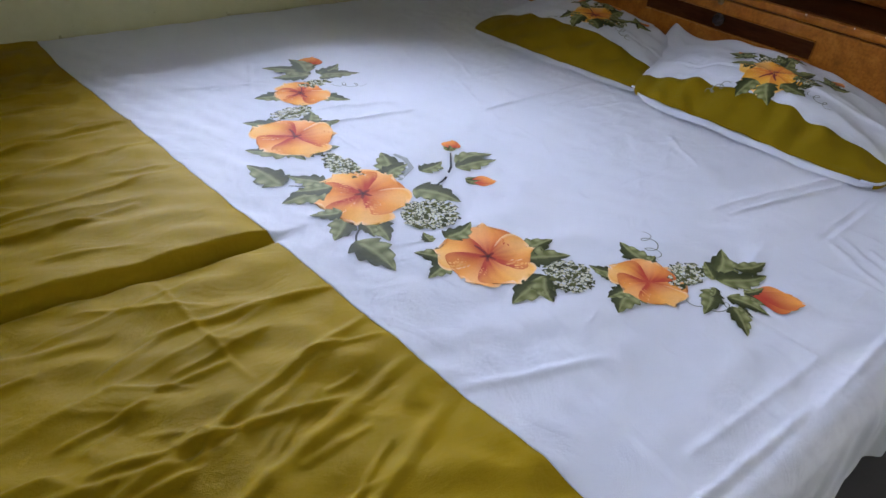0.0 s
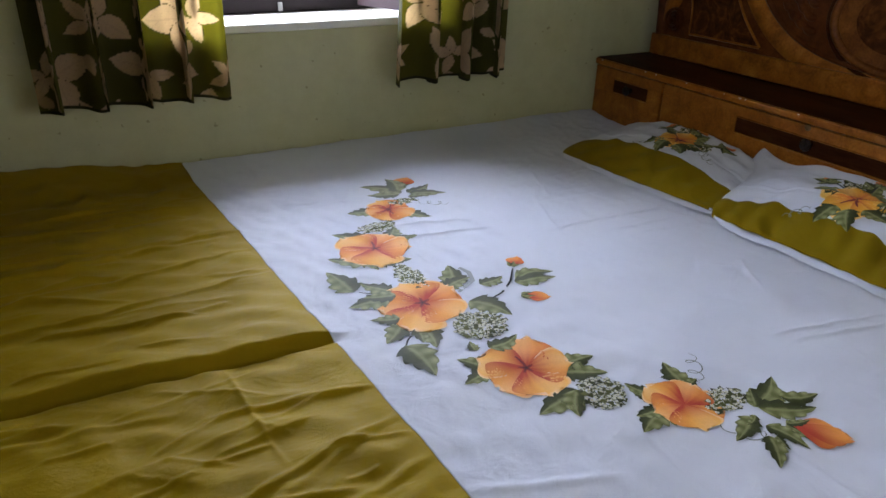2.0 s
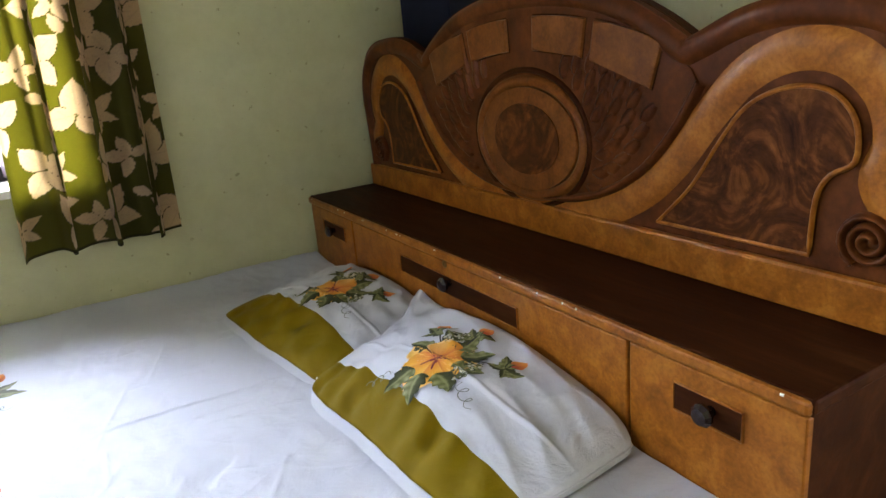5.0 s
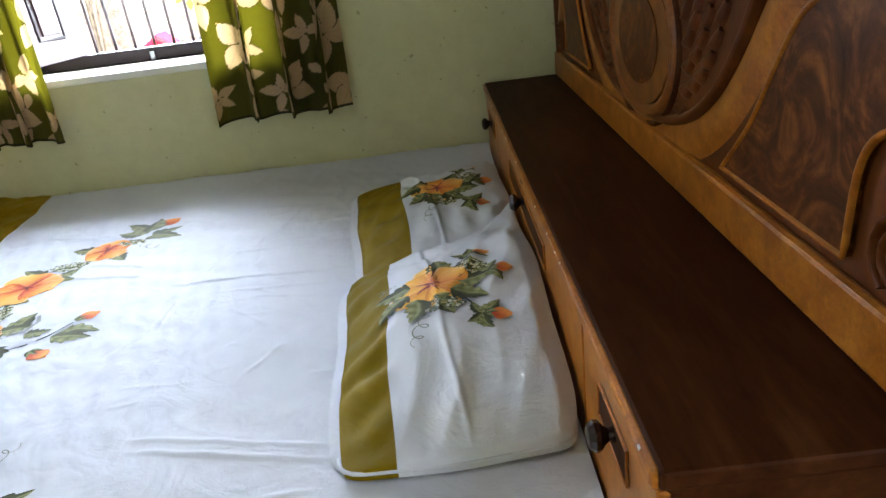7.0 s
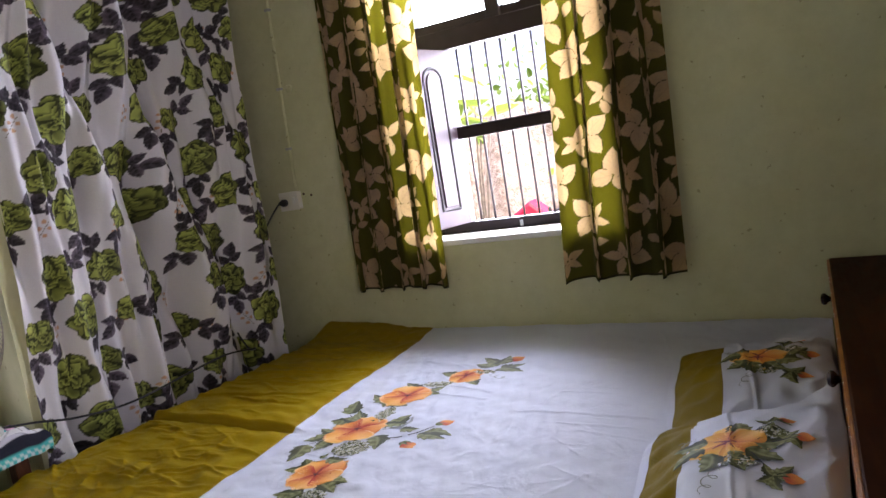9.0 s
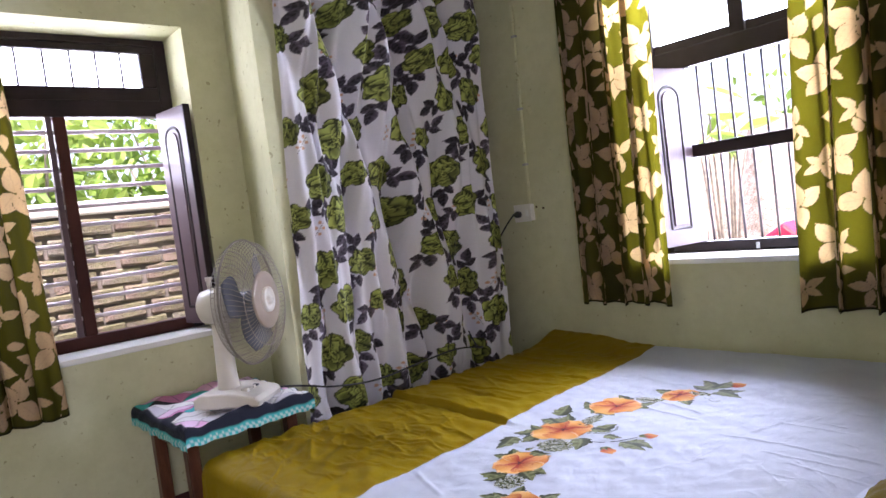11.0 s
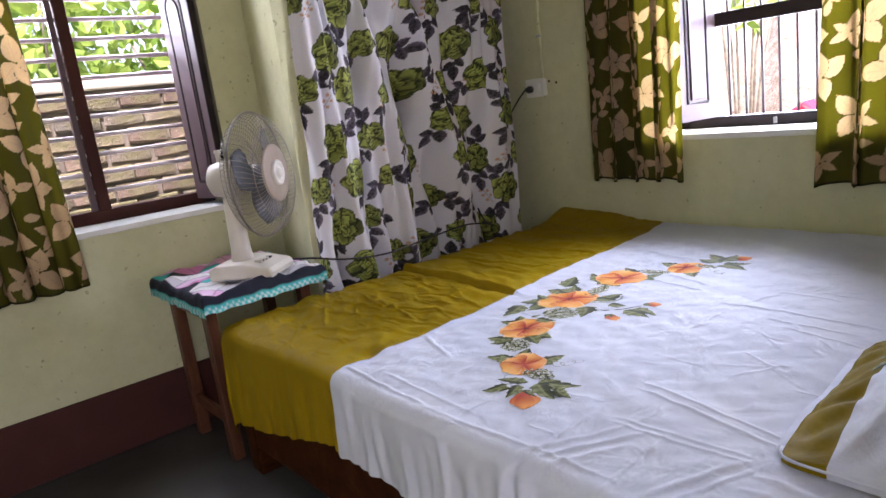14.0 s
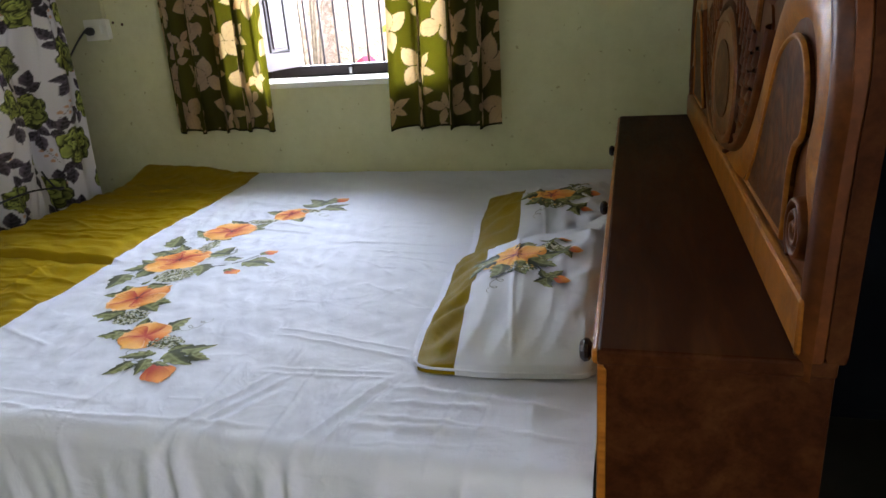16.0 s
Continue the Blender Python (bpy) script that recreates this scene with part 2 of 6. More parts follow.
structure("floor", box((WX - 0.3, SY - 0.3, -0.1), (EX + 0.3, 0.3, 0)), M_FLOOR, "grey worn cement floor of the bedroom", "floor")
structure("ceiling", box((WX - 0.3, SY - 0.3, CZ), (EX + 0.3, 0.3, CZ + 0.12)), M_CEIL, "plain grey cement ceiling", "ceiling")
structure("wall_north", holed_wall("y", 0, 0.3, WX - 0.3, EX + 0.3, CZ, (NX0, NX1, NZ0, NZ1)), M_WALL, "pale sage green limewashed wall with a window opening", "wall")
structure("wall_west", holed_wall("x", WX - 0.3, WX, SY, 0, CZ, (WY0, WY1, WZ0, WZ1)), M_WALL, "pale sage green limewashed wall, stained near the floor", "wall")
# The doorway is an added opening out of view, made for the fill lamp.
structure("wall_east", holed_wall("x", EX, EX + 0.3, SY, 0, CZ, (-3.55, -2.7, 0, 2.1)), M_WALL, "pale cream green limewashed wall with an added, unseen doorway", "wall")
# Added slab out of view that blocks sun from entering the doorway.
structure("porch_roof", box((EX + 0.3, -4.3, 2.35), (EX + 2.6, -1.9, 2.45)), M_CEIL, "unseen slab added to keep the sun out of the doorway", "roof")
structure("wall_south", box((WX - 0.3, SY - 0.3, 0), (EX + 0.3, SY, CZ)), M_WALL, "plain pale green limewashed wall", "wall")
structure("pilaster", prism([(WX, -1.27), (-0.7, -1.385), (-0.7, -1.29), (WX, -1.17)], "z", 0, CZ, 0.006), M_WALL, "pale green plastered pilaster beside the rose curtain", "pilaster")
structure("baseboard_west", box((WX, SY, 0), (WX + 0.012, -1.272, 0.262), 0.003), M_SKIRT, "dark oxide red painted skirting band", "skirting")
structure("window_sill_north", box((NX0 + 0.002, -0.012, NZ0 - 0.02), (NX1 - 0.002, 0.235, NZ0 + 0.004), 0.004), M_WHITE_PAINT, "white limewashed window sill", "sill")
structure("window_sill_west", box((WX - 0.235, WY0 + 0.002, WZ0 - 0.02), (WX + 0.012, WY1 - 0.002, WZ0 + 0.004), 0.004), M_WHITE_PAINT, "white limewashed window sill", "sill")

# ---------------------------------------------------------------- painted cloth


def tinted(name, rough=0.7, through_cloth=0.0, crease=0.2, weave=900, glow=(1, 1, 1, 1)):
    m = Mat(name, rough, spec=0.3)
    c = m.attr()
    v = m.coords()
    c2 = m.mix(0.25, c, m.ramp(m.noise(260, 2, v), (0.3, (0.72, 0.72, 0.72, 1)), (0.7, (1, 1, 1, 1))), "MULTIPLY")
    m.color(c2)
    h = m.mix(0.12, m.noise(9, 7, v, 0.62, 1.2), m.noise(weave, 1, v))
    m.bump(h, crease, 0.02)
    if through_cloth:
        m.see_through(through_cloth, m.mix(1.0, c2, glow, "MULTIPLY"))
    return m.m


M_PRINT = tinted("fabric_paint")
M_CURTAIN = tinted("printed_curtain_cotton", 0.8, 0.45, 0.15, glow=(1.2, 1.1, 0.75, 1))
M_ROSE = tinted("printed_rose_polyester", 0.6, 0.1, 0.3)
M_QUILT = tinted("patchwork_cotton", 0.8, 0, 0.3)

ORANGE, AMBER, RED, RIM, YELLOW = (0.75, 0.2, 0.035), (0.84, 0.42, 0.07), (0.46, 0.05, 0.025), (0.9, 0.66, 0.42), (0.86, 0.5, 0.03)
GREEN_D, GREEN, GREEN_L, INK = (0.025, 0.032, 0.007), (0.105, 0.115, 0.028), (0.38, 0.4, 0.19), (0.022, 0.024, 0.03)


def blend(a, b, f):
    f = min(max(f, 0), 1)
    return tuple(p + (q - p) * f for p, q in zip(a, b))


class Painter:
    """Collects painted shapes that lie on a cloth surface z(x, y)."""

    def __init__(self, surface):
        self.surface, self.v, self.f, self.c, self.rng, self.level, self.deep = surface, [], [], [], random.Random(7), 0, 1.0

    def add(self, pts, faces, cols):
        base = len(self.v)
        self.level += 1
        lift = 0.001 + 0.00006 * (self.level % 14)
        self.v += [(x, y, lift) for x, y in pts]
        self.f += [tuple(base + i for i in f) for f in faces]
        self.c += cols

    def blob(self, cx, cy, radius, color, n=28, rings=4):
        """radius(angle) in metres, color(fraction, angle)."""
        pts, cols, faces = [(cx, cy)], [color(0, 0)], []
        for k in range(1, rings + 1):
            for i in range(n):
                a = 2 * math.pi * i / n
                r = radius(a) * k / rings
                pts.append((cx + r * math.cos(a), cy + r * math.sin(a)))
                cols.append(color(k / rings, a))
        for i in range(n):
            j = (i + 1) % n
            faces.append((0, 1 + i, 1 + j))
            for k in range(rings - 1):
                a, b = 1 + k * n, 1 + (k + 1) * n
                faces.append((a + i, b + i, b + j, a + j))
        self.add(pts, faces, cols)

    def petal(self, cx, cy, ang, length, width, inner, outer, rim=RIM, twist=0.0):
        n, w = 14, 12
        pts, cols, faces = [], [], []
        for i in range(n + 1):
            t = i / n
            half = width * (0.1 + 0.9 * math.sin(min(1, t * 1.35) * math.pi * 0.5) ** 1.2) * (1 if t < 0.62 else math.sqrt(max(0.015, 1 - ((t - 0.62) / 0.385) ** 2)))
            for k in range(w + 1):
                s = k / w * 2 - 1
                ruffle = 1 + (0.05 * math.sin(5 * s + 9 * ang) + 0.025 * math.sin(13 * s + 4 * ang)) * t
                along, across = t * length * ruffle * (1 - 0.07 * s * s), s * half + twist * t * t * length
                pts.append((cx + along * math.cos(ang) - across * math.sin(ang), cy + along * math.sin(ang) + across * math.cos(ang)))
                c = blend(inner, outer, t * 1.3 - 0.25 + 0.12 * s)
                c = blend(c, RED, max(0, 0.95 * self.deep - 1.7 * t) + self.deep * max(0, -s - 0.15) * 0.95 * (1 - 0.45 * t) + 0.3 * (math.sin(19 * s + 3 * ang) > 0.55) * (1 - t))
                c = blend(c, rim, 0.3 * max(0, math.sin(2.6 * s + 0.6)) * t)
                if (s > 0.86 or t > 0.95) and t > 0.25:
                    c = blend(c, rim, 0.75)
                cols.append(c)
        for i in range(n):
            for k in range(w):
                a = i * (w + 1) + k
                faces.append((a, a + 1, a + w + 2, a + w + 1))
        self.add(pts, faces, cols)

    def leaf(self, x0, y0, x1, y1, width=0.36, pale=0.0, teeth=4):
        n, w = 24, 8
        length, ang = math.hypot(x1 - x0, y1 - y0), math.atan2(y1 - y0, x1 - x0)
        flip = 1 if self.rng.random() < 0.5 else -1
        bend = self.rng.uniform(-0.12, 0.12)
        pts, cols, faces = [], [], []
        for i in range(n + 1):
            t = i / n
            half = width * length * (math.sin(math.pi * t ** 0.68) ** 0.9 * (1.1 - 0.35 * t) + 0.015) * (1 + 0.42 * ((t * teeth) % 1.0 - 0.5) * (t < 0.95))
            for k in range(w + 1):
                s = k / w * 2 - 1
                along, across = t * length, s * half + bend * length * math.sin(math.pi * t)
                pts.append((x0 + along * math.cos(ang) - across * math.sin(ang), y0 + along * math.sin(ang) + across * math.cos(ang)))
                d = s * flip
                c = blend(GREEN_D, GREEN, 0.5 + 0.6 * d) if d < 0 else blend(GREEN, GREEN_L, d * (0.55 + 0.5 * math.sin(t * 22)))
                if abs(s) < 0.05 and t > 0.1:
                    c = blend(c, GREEN_L, 0.5)
                if abs(s) > 0.95:
                    c = blend(c, GREEN_D, 0.6)
                cols.append(blend(c, (0.4, 0.42, 0.38), pale))
        for i in range(n):
            for k in range(w):
                a = i * (w + 1) + k
                faces.append((a, a + 1, a + w + 2, a + w + 1))
        self.add(pts, faces, cols)

    def stroke(self, pts, r, color=INK):
        n = len(pts)
        out = []
        for i, (x, y) in enumerate(pts):
            a, b = pts[max(i - 1, 0)], pts[min(i + 1, n - 1)]
            d = math.hypot(b[0] - a[0], b[1] - a[1]) or 1
            nx, ny = -(b[1] - a[1]) / d, (b[0] - a[0]) / d
            w = r * (0.35 + 0.65 * math.sin(math.pi * (i + 0.5) / n))
            out += [(x + nx * w, y + ny * w), (x - nx * w, y - ny * w)]
        self.add(out, [(2 * i, 2 * i + 1, 2 * i + 3, 2 * i + 2) for i in range(n - 1)], [color] * len(out))

    def curl(self, x, y, ang, size):
        pts = []
        for i in range(46):
            t = i / 45
            a = 2 * math.pi * 3.2 * t
            px, py = t * size + size * 0.13 * math.cos(a) * math.sin(math.pi * t), size * 0.15 * math.sin(a) * math.sin(math.pi * t) ** 0.5
            pts.append((x + px * math.cos(ang) - py * math.sin(ang), y + px * math.sin(ang) + py * math.cos(ang)))
        self.stroke(pts, 0.0011, (0.2, 0.22, 0.2))

    def hibiscus(self, x, y, r, ang, wide=0.66, yellow=0.0, petals=5):
        for k in range(petals):
            a = ang + 2 * math.pi * k / petals + self.rng.uniform(-0.12, 0.12)
            tone = (0.15, 0.75, 0.3, 0.9, 0.45, 0.7, 0.2)[k % 7] + yellow * 0.5
            top = YELLOW if yellow > 0.5 else AMBER
            self.petal(x, y, a, r * self.rng.uniform(0.9, 1.1), r * wide * self.rng.uniform(0.9, 1.1), blend(ORANGE, top, tone * 0.5), blend(ORANGE, top, tone + 0.25), twist=0.12)
        self.blob(x, y, lambda a: r * (0.13 + 0.07 * math.sin(5 * a + ang)), lambda f, a: blend((0.03, 0.012, 0.02), RED, f * 0.7), 20, 2)
        for k in range(5):
            a = ang + 2 * math.pi * k / 5 + 0.5
            self.stroke([(x + t * r * 0.42 * math.cos(a + 0.2 * t), y + t * r * 0.42 * math.sin(a + 0.2 * t)) for t in (0.1, 0.4, 0.7, 1.0)], r * 0.03, (0.2, 0.03, 0.03))
        a = ang + 0.9
        self.stroke([(x + t * r * 0.55 * math.cos(a), y + t * r * 0.55 * math.sin(a)) for t in (0.0, 0.3, 0.6, 1.0)], r * 0.035, (0.25, 0.05, 0.02))

    def bud(self, x, y, ang, length, closed=0.5):
        for da, s in ((0.35, 0.85), (-0.35, 0.85), (0.0, 1.0)):
            self.petal(x, y, ang + da * (1.2 - closed), length * s, length * 0.3, RED, blend(ORANGE, AMBER, 0.3 + 0.3 * s), rim=(0.8, 0.3, 0.1))
        for da in (0.75, -0.75, 0.1):
            self.leaf(x - 0.1 * length * math.cos(ang), y - 0.1 * length * math.sin(ang), x + 0.45 * length * math.cos(ang + da), y + 0.45 * length * math.sin(ang + da), 0.22)

    def lace(self, x, y, rx, ry, ang=0.0, gap=0.0074):
        """A cluster of small white florets between dark dabs."""
        ca, sa = math.cos(ang), math.sin(ang)
        n, m = int(rx / gap), int(ry / gap)
        for i in range(-n, n + 1):
            for j in range(-m, m + 1):
                if (i / (n + 0.4)) ** 2 + (j / (m + 0.4)) ** 2 > 1 + self.rng.uniform(-0.15, 0.1):
                    continue
                u, v = (i + 0.5 * (j % 2)) * gap + self.rng.uniform(-1, 1) * 0.0018, j * gap + self.rng.uniform(-1, 1) * 0.0018
                px, py = x + u * ca - v * sa, y + u * sa + v * ca
                ph = self.rng.uniform(0, 6)
                dark = blend(GREEN_D, GREEN, self.rng.random())
                qx, qy = px + self.rng.uniform(-1, 1) * 0.003, py + self.rng.uniform(-1, 1) * 0.003
                self.blob(qx, qy, lambda a: 0.0056 * (1 + 0.35 * math.sin(3 * a + ph)), lambda f, a: dark, 7, 1)
                self.blob(px, py, lambda a: 0.0036 * (1 + 0.4 * math.sin(5 * a + ph)), lambda f, a: blend((0.5, 0.45, 0.2), (0.66, 0.68, 0.66), f * 2), 10, 1)

    def done(self, name, parent, label=""):
        xy = np.array([(x, y) for x, y, _ in self.v])
        z = self.surface(xy[:, 0], xy[:, 1]) + np.array([q for *_, q in self.v])
        me = bpy.data.meshes.new(name)
        me.from_pydata([(x, y, h) for (x, y), h in zip(xy.tolist(), z.tolist())], [], self.f)
        at = me.color_attributes.new("tint", "FLOAT_COLOR", "POINT")
        at.data.foreach_set("color", np.array([(*c, 1.0) for c in self.c], np.float32).ravel())
        me.shade_smooth()
        ob = child(name, me, M_PRINT, parent, label)
        self.v, self.f, self.c, self.level = [], [], [], 0
        return ob


# ---------------------------------------------------------------- the bed
BED_Z, FOOT_X, HEAD_X, SIDE_Y = 0.55, -0.61, 1.553, -1.85


def waves(x, y, seed, count, low, high, along=None, spread=0.6):
    """Smooth folds: a sum of waves of wavelengths low to high, most of them across one direction."""
    rng = np.random.default_rng(seed)
    out = 0 * x
    for _ in range(count):
        a = (rng.uniform(0, 2 * np.pi) if along is None else along + rng.normal(0, spread))
        k = 2 * np.pi / rng.uniform(low, high)
        out = out + np.sin(k * (x * np.cos(a) + y * np.sin(a)) + rng.uniform(0, 6.3)) * (0.5 + 0.5 * np.sin(2.1 * x * rng.uniform(0.5, 2) + 2.3 * y * rng.uniform(0.5, 2) + rng.uniform(0, 6)))
    return out / np.sqrt(count)


def ridge(x, y, x0, y0, x1, y1, w, h):
    """One pressed crease from a point to another."""
    dx, dy = x1 - x0, y1 - y0
    l2 = dx * dx + dy * dy
    t = ((x - x0) * dx + (y - y0) * dy) / l2
    d = ((x - x0) * dy - (y - y0) * dx) / math.sqrt(l2)
    fade = 1 / (1 + np.exp(-np.clip((0.5 - np.abs(t - 0.5)) * 30, -40, 40)))
    return h * fade * np.exp(-(d / w) ** 2)


def seam_x(y):
    return np.interp(y, (-1.9, -1.6, -1.375, -1.1, -0.82, -0.456, 0.0), (0.16, 0.146, 0.124, 0.1, 0.072, 0.04, 0.003)) + 0.002 * np.sin(9 * y)


CREASES = [
    (1.02, -1.84, 1.01, -1.6, 0.005, 0.003), (1.3, -1.84, 1.31, -1.62, 0.006, 0.003), (0.75, -0.86, 1.13, -0.87, 0.006, 0.005),
    (0.88, -0.93, 1.1, -0.935, 0.005, 0.003), (0.4, -0.74, 0.62, -0.78, 0.006, 0.004), (0.42, -0.66, 0.6, -0.72, 0.006, 0.004),
    (0.85, -1.43, 1.18, -1.5, 0.005, 0.0035), (0.86, -1.46, 1.18, -1.53, 0.005, 0.0035), (0.82, -1.84, 0.93, -1.62, 0.007, 0.0045),
    (0.88, -1.86, 0.97, -1.68, 0.008, 0.005), (0.95, -0.97, 1.14, -1.0, 0.005, 0.003), (0.3, -1.75, 0.62, -1.76, 0.006, 0.003),
    (0.12, -1.5, 0.34, -1.58, 0.008, 0.004), (1.2, -1.64, 1.52, -1.67, 0.008, 0.005), (1.18, -1.73, 1.5, -1.745, 0.006, 0.005),
    (0.7, -1.15, 0.78, -1.02, 0.006, 0.002), (0.2, -0.42, 0.33, -0.45, 0.006, 0.003), (0.98, -1.3, 1.05, -1.18, 0.006, 0.003),
]
OLIVE_CREASES = [
    (-0.1, -1.1, -0.07, -1.35, 0.005, 0.003), (-0.42, -1.4, -0.4, -1.8, 0.006, 0.002), (-0.4, -1.3, 0.08, -1.22, 0.006, 0.003),
    (-0.5, -1.5, 0.09, -1.33, 0.008, 0.007), (-0.55, -1.62, 0.11, -1.43, 0.010, 0.008), (-0.4, -1.75, 0.11, -1.52, 0.012, 0.008),
    (-0.6, -0.5, 0.0, -0.55, 0.008, 0.006), (-0.6, -0.72, 0.05, -0.66, 0.007, 0.006), (-0.6, -0.84, 0.02, -0.8, 0.006, 0.005),
    (-0.6, -0.36, -0.05, -0.4, 0.009, 0.007), (-0.5, -1.14, -0.2, -1.17, 0.008, 0.006), (-0.35, -1.56, -0.22, -1.64, 0.008, 0.008),
    (-0.58, -1.42, -0.45, -1.5, 0.008, 0.008), (-0.5, -1.7, -0.38, -1.76, 0.006, 0.008), (-0.2, -0.9, -0.05, -0.88, 0.006, 0.005),
]

CREASE_RNG = random.Random(40)
for _ in range(70):
    cx0, cy0, lean = CREASE_RNG.uniform(0.2, 1.45), CREASE_RNG.uniform(-1.85, -0.2), CREASE_RNG.choice((0.0, 0.1, 1.2, 1.5, -0.6)) + CREASE_RNG.gauss(0, 0.2)
    run = CREASE_RNG.uniform(0.05, 0.2)
    CREASES.append((cx0, cy0, cx0 + run * math.cos(lean), cy0 + run * math.sin(lean), CREASE_RNG.uniform(0.004, 0.006), CREASE_RNG.uniform(0.0008, 0.0024)))
# folds that run to the front edge and over it: place on the edge, place further back, width, height
EDGE_FOLDS = [(0.24, 0.27, 0.012, 0.004), (0.62, 0.6, 0.009, 0.004), (0.82, 0.97, 0.013, 0.009), (0.86, 0.84, 0.01, 0.007), (1.04, 1.16, 0.014, 0.009), (1.08, 1.19, 0.008, 0.006), (1.22, 1.24, 0.02, 0.006), (1.36, 1.37, 0.005, 0.004), (1.46, 1.44, 0.02, 0.006)]
for ex, bx, ew, eh in EDGE_FOLDS:
    CREASES.append((ex, -1.9, bx, -1.62, ew * 0.6, eh * 0.55))
CREASES += [(0.1, -1.79, 0.5, -1.8, 0.006, 0.005), (0.5, -1.81, 1.0, -1.79, 0.006, 0.004), (1.15, -1.76, 1.4, -1.75, 0.01, 0.006), (1.2, -1.69, 1.36, -1.68, 0.008, 0.005), (0.9, -1.6, 1.16, -1.59, 0.005, 0.003), (0.9, -1.62, 1.16, -1.61, 0.005, 0.003)]
for _ in range(44):
    cx0, cy0, lean = CREASE_RNG.uniform(-0.6, 0.0), CREASE_RNG.uniform(-1.86, -1.2), CREASE_RNG.uniform(-0.9, 0.9)
    run = CREASE_RNG.uniform(0.04, 0.13)
    OLIVE_CREASES.append((cx0, cy0, cx0 + run * math.cos(lean), cy0 + run * math.sin(lean), CREASE_RNG.uniform(0.004, 0.006), CREASE_RNG.uniform(0.002, 0.005)))
for _ in range(46):
    cx0, cy0, lean = CREASE_RNG.uniform(-0.62, -0.05), CREASE_RNG.uniform(-1.82, -0.15), CREASE_RNG.gauss(-0.06, 0.16)
    run = CREASE_RNG.uniform(0.08, 0.34)
    OLIVE_CREASES.append((cx0, cy0, min(cx0 + run, 0.11), cy0 + run * lean, CREASE_RNG.uniform(0.004, 0.008), CREASE_RNG.uniform(0.0025, 0.007)))


def pleat(w):
    """Turn soft waves into narrow raised folds."""
    return 1 - np.sqrt(w * w + 0.03)


def bed_z(x, y):
    """The height of the cloth on top of the bed."""
    x, y = np.asarray(x, float), np.asarray(y, float)
    olive = 1 / (1 + np.exp(-np.clip((seam_x(y) - x) * 60, -40, 40)))
    z = BED_Z + 0.004 * waves(x, y, 3, 8, 0.35, 0.9)
    z = z + (1 - olive) * (0.0022 * waves(x, y, 5, 9, 0.09, 0.26) + 0.0012 * waves(x, y, 6, 8, 0.035, 0.08) + 0.0016 * pleat(waves(x, y, 7, 7, 0.1, 0.3)) + 0.85 * sum(ridge(x, y, *c) for c in CREASES))
    step = 0.02 / (1 + np.exp(-np.clip((y + 1.065 + 0.045 * x) * 650, -40, 40))) * np.exp(-np.clip(y + 1.065, 0, 1) / 0.2)
    z = z + olive * (0.0055 * waves(x, y, 11, 12, 0.1, 0.24, 1.45, 0.35) + 0.0055 * pleat(waves(x, y + 0.03 * np.sin(4 * x), 13, 7, 0.12, 0.3, 1.45, 0.3)) + 0.005 * pleat(waves(x, y, 14, 6, 0.07, 0.17)) + 0.007 * pleat(waves(x, y, 15, 5, 0.09, 0.2, 1.1, 0.5)) * np.exp(-((y + 1.6) / 0.3) ** 2) + 0.0025 * waves(x, y, 12, 8, 0.05, 0.12, 1.3, 0.5) + step - ridge(x, y, -0.62, -1.053, 0.1, -1.084, 0.006, 0.02) + 1.0 * sum(ridge(x, y, *c) for c in OLIVE_CREASES))
    # the cloth climbs over the bunched bedding in the corner by the wall
    z = z + 0.045 * np.exp(-(((x + 0.62) / 0.36) ** 2)) * np.exp(-((y / 0.15) ** 2)) + 0.016 * np.exp(-((y / 0.09) ** 2))
    return z


def drape(a, start, r, sign):
    """A length along the cloth past an edge: how far out and how far down it goes."""
    over = np.clip(a, 0, None)
    ang = np.clip(over / r, 0, np.pi / 2)
    return r * np.sin(ang), r * (1 - np.cos(ang)) + np.clip(over - r * np.pi / 2, 0, None)


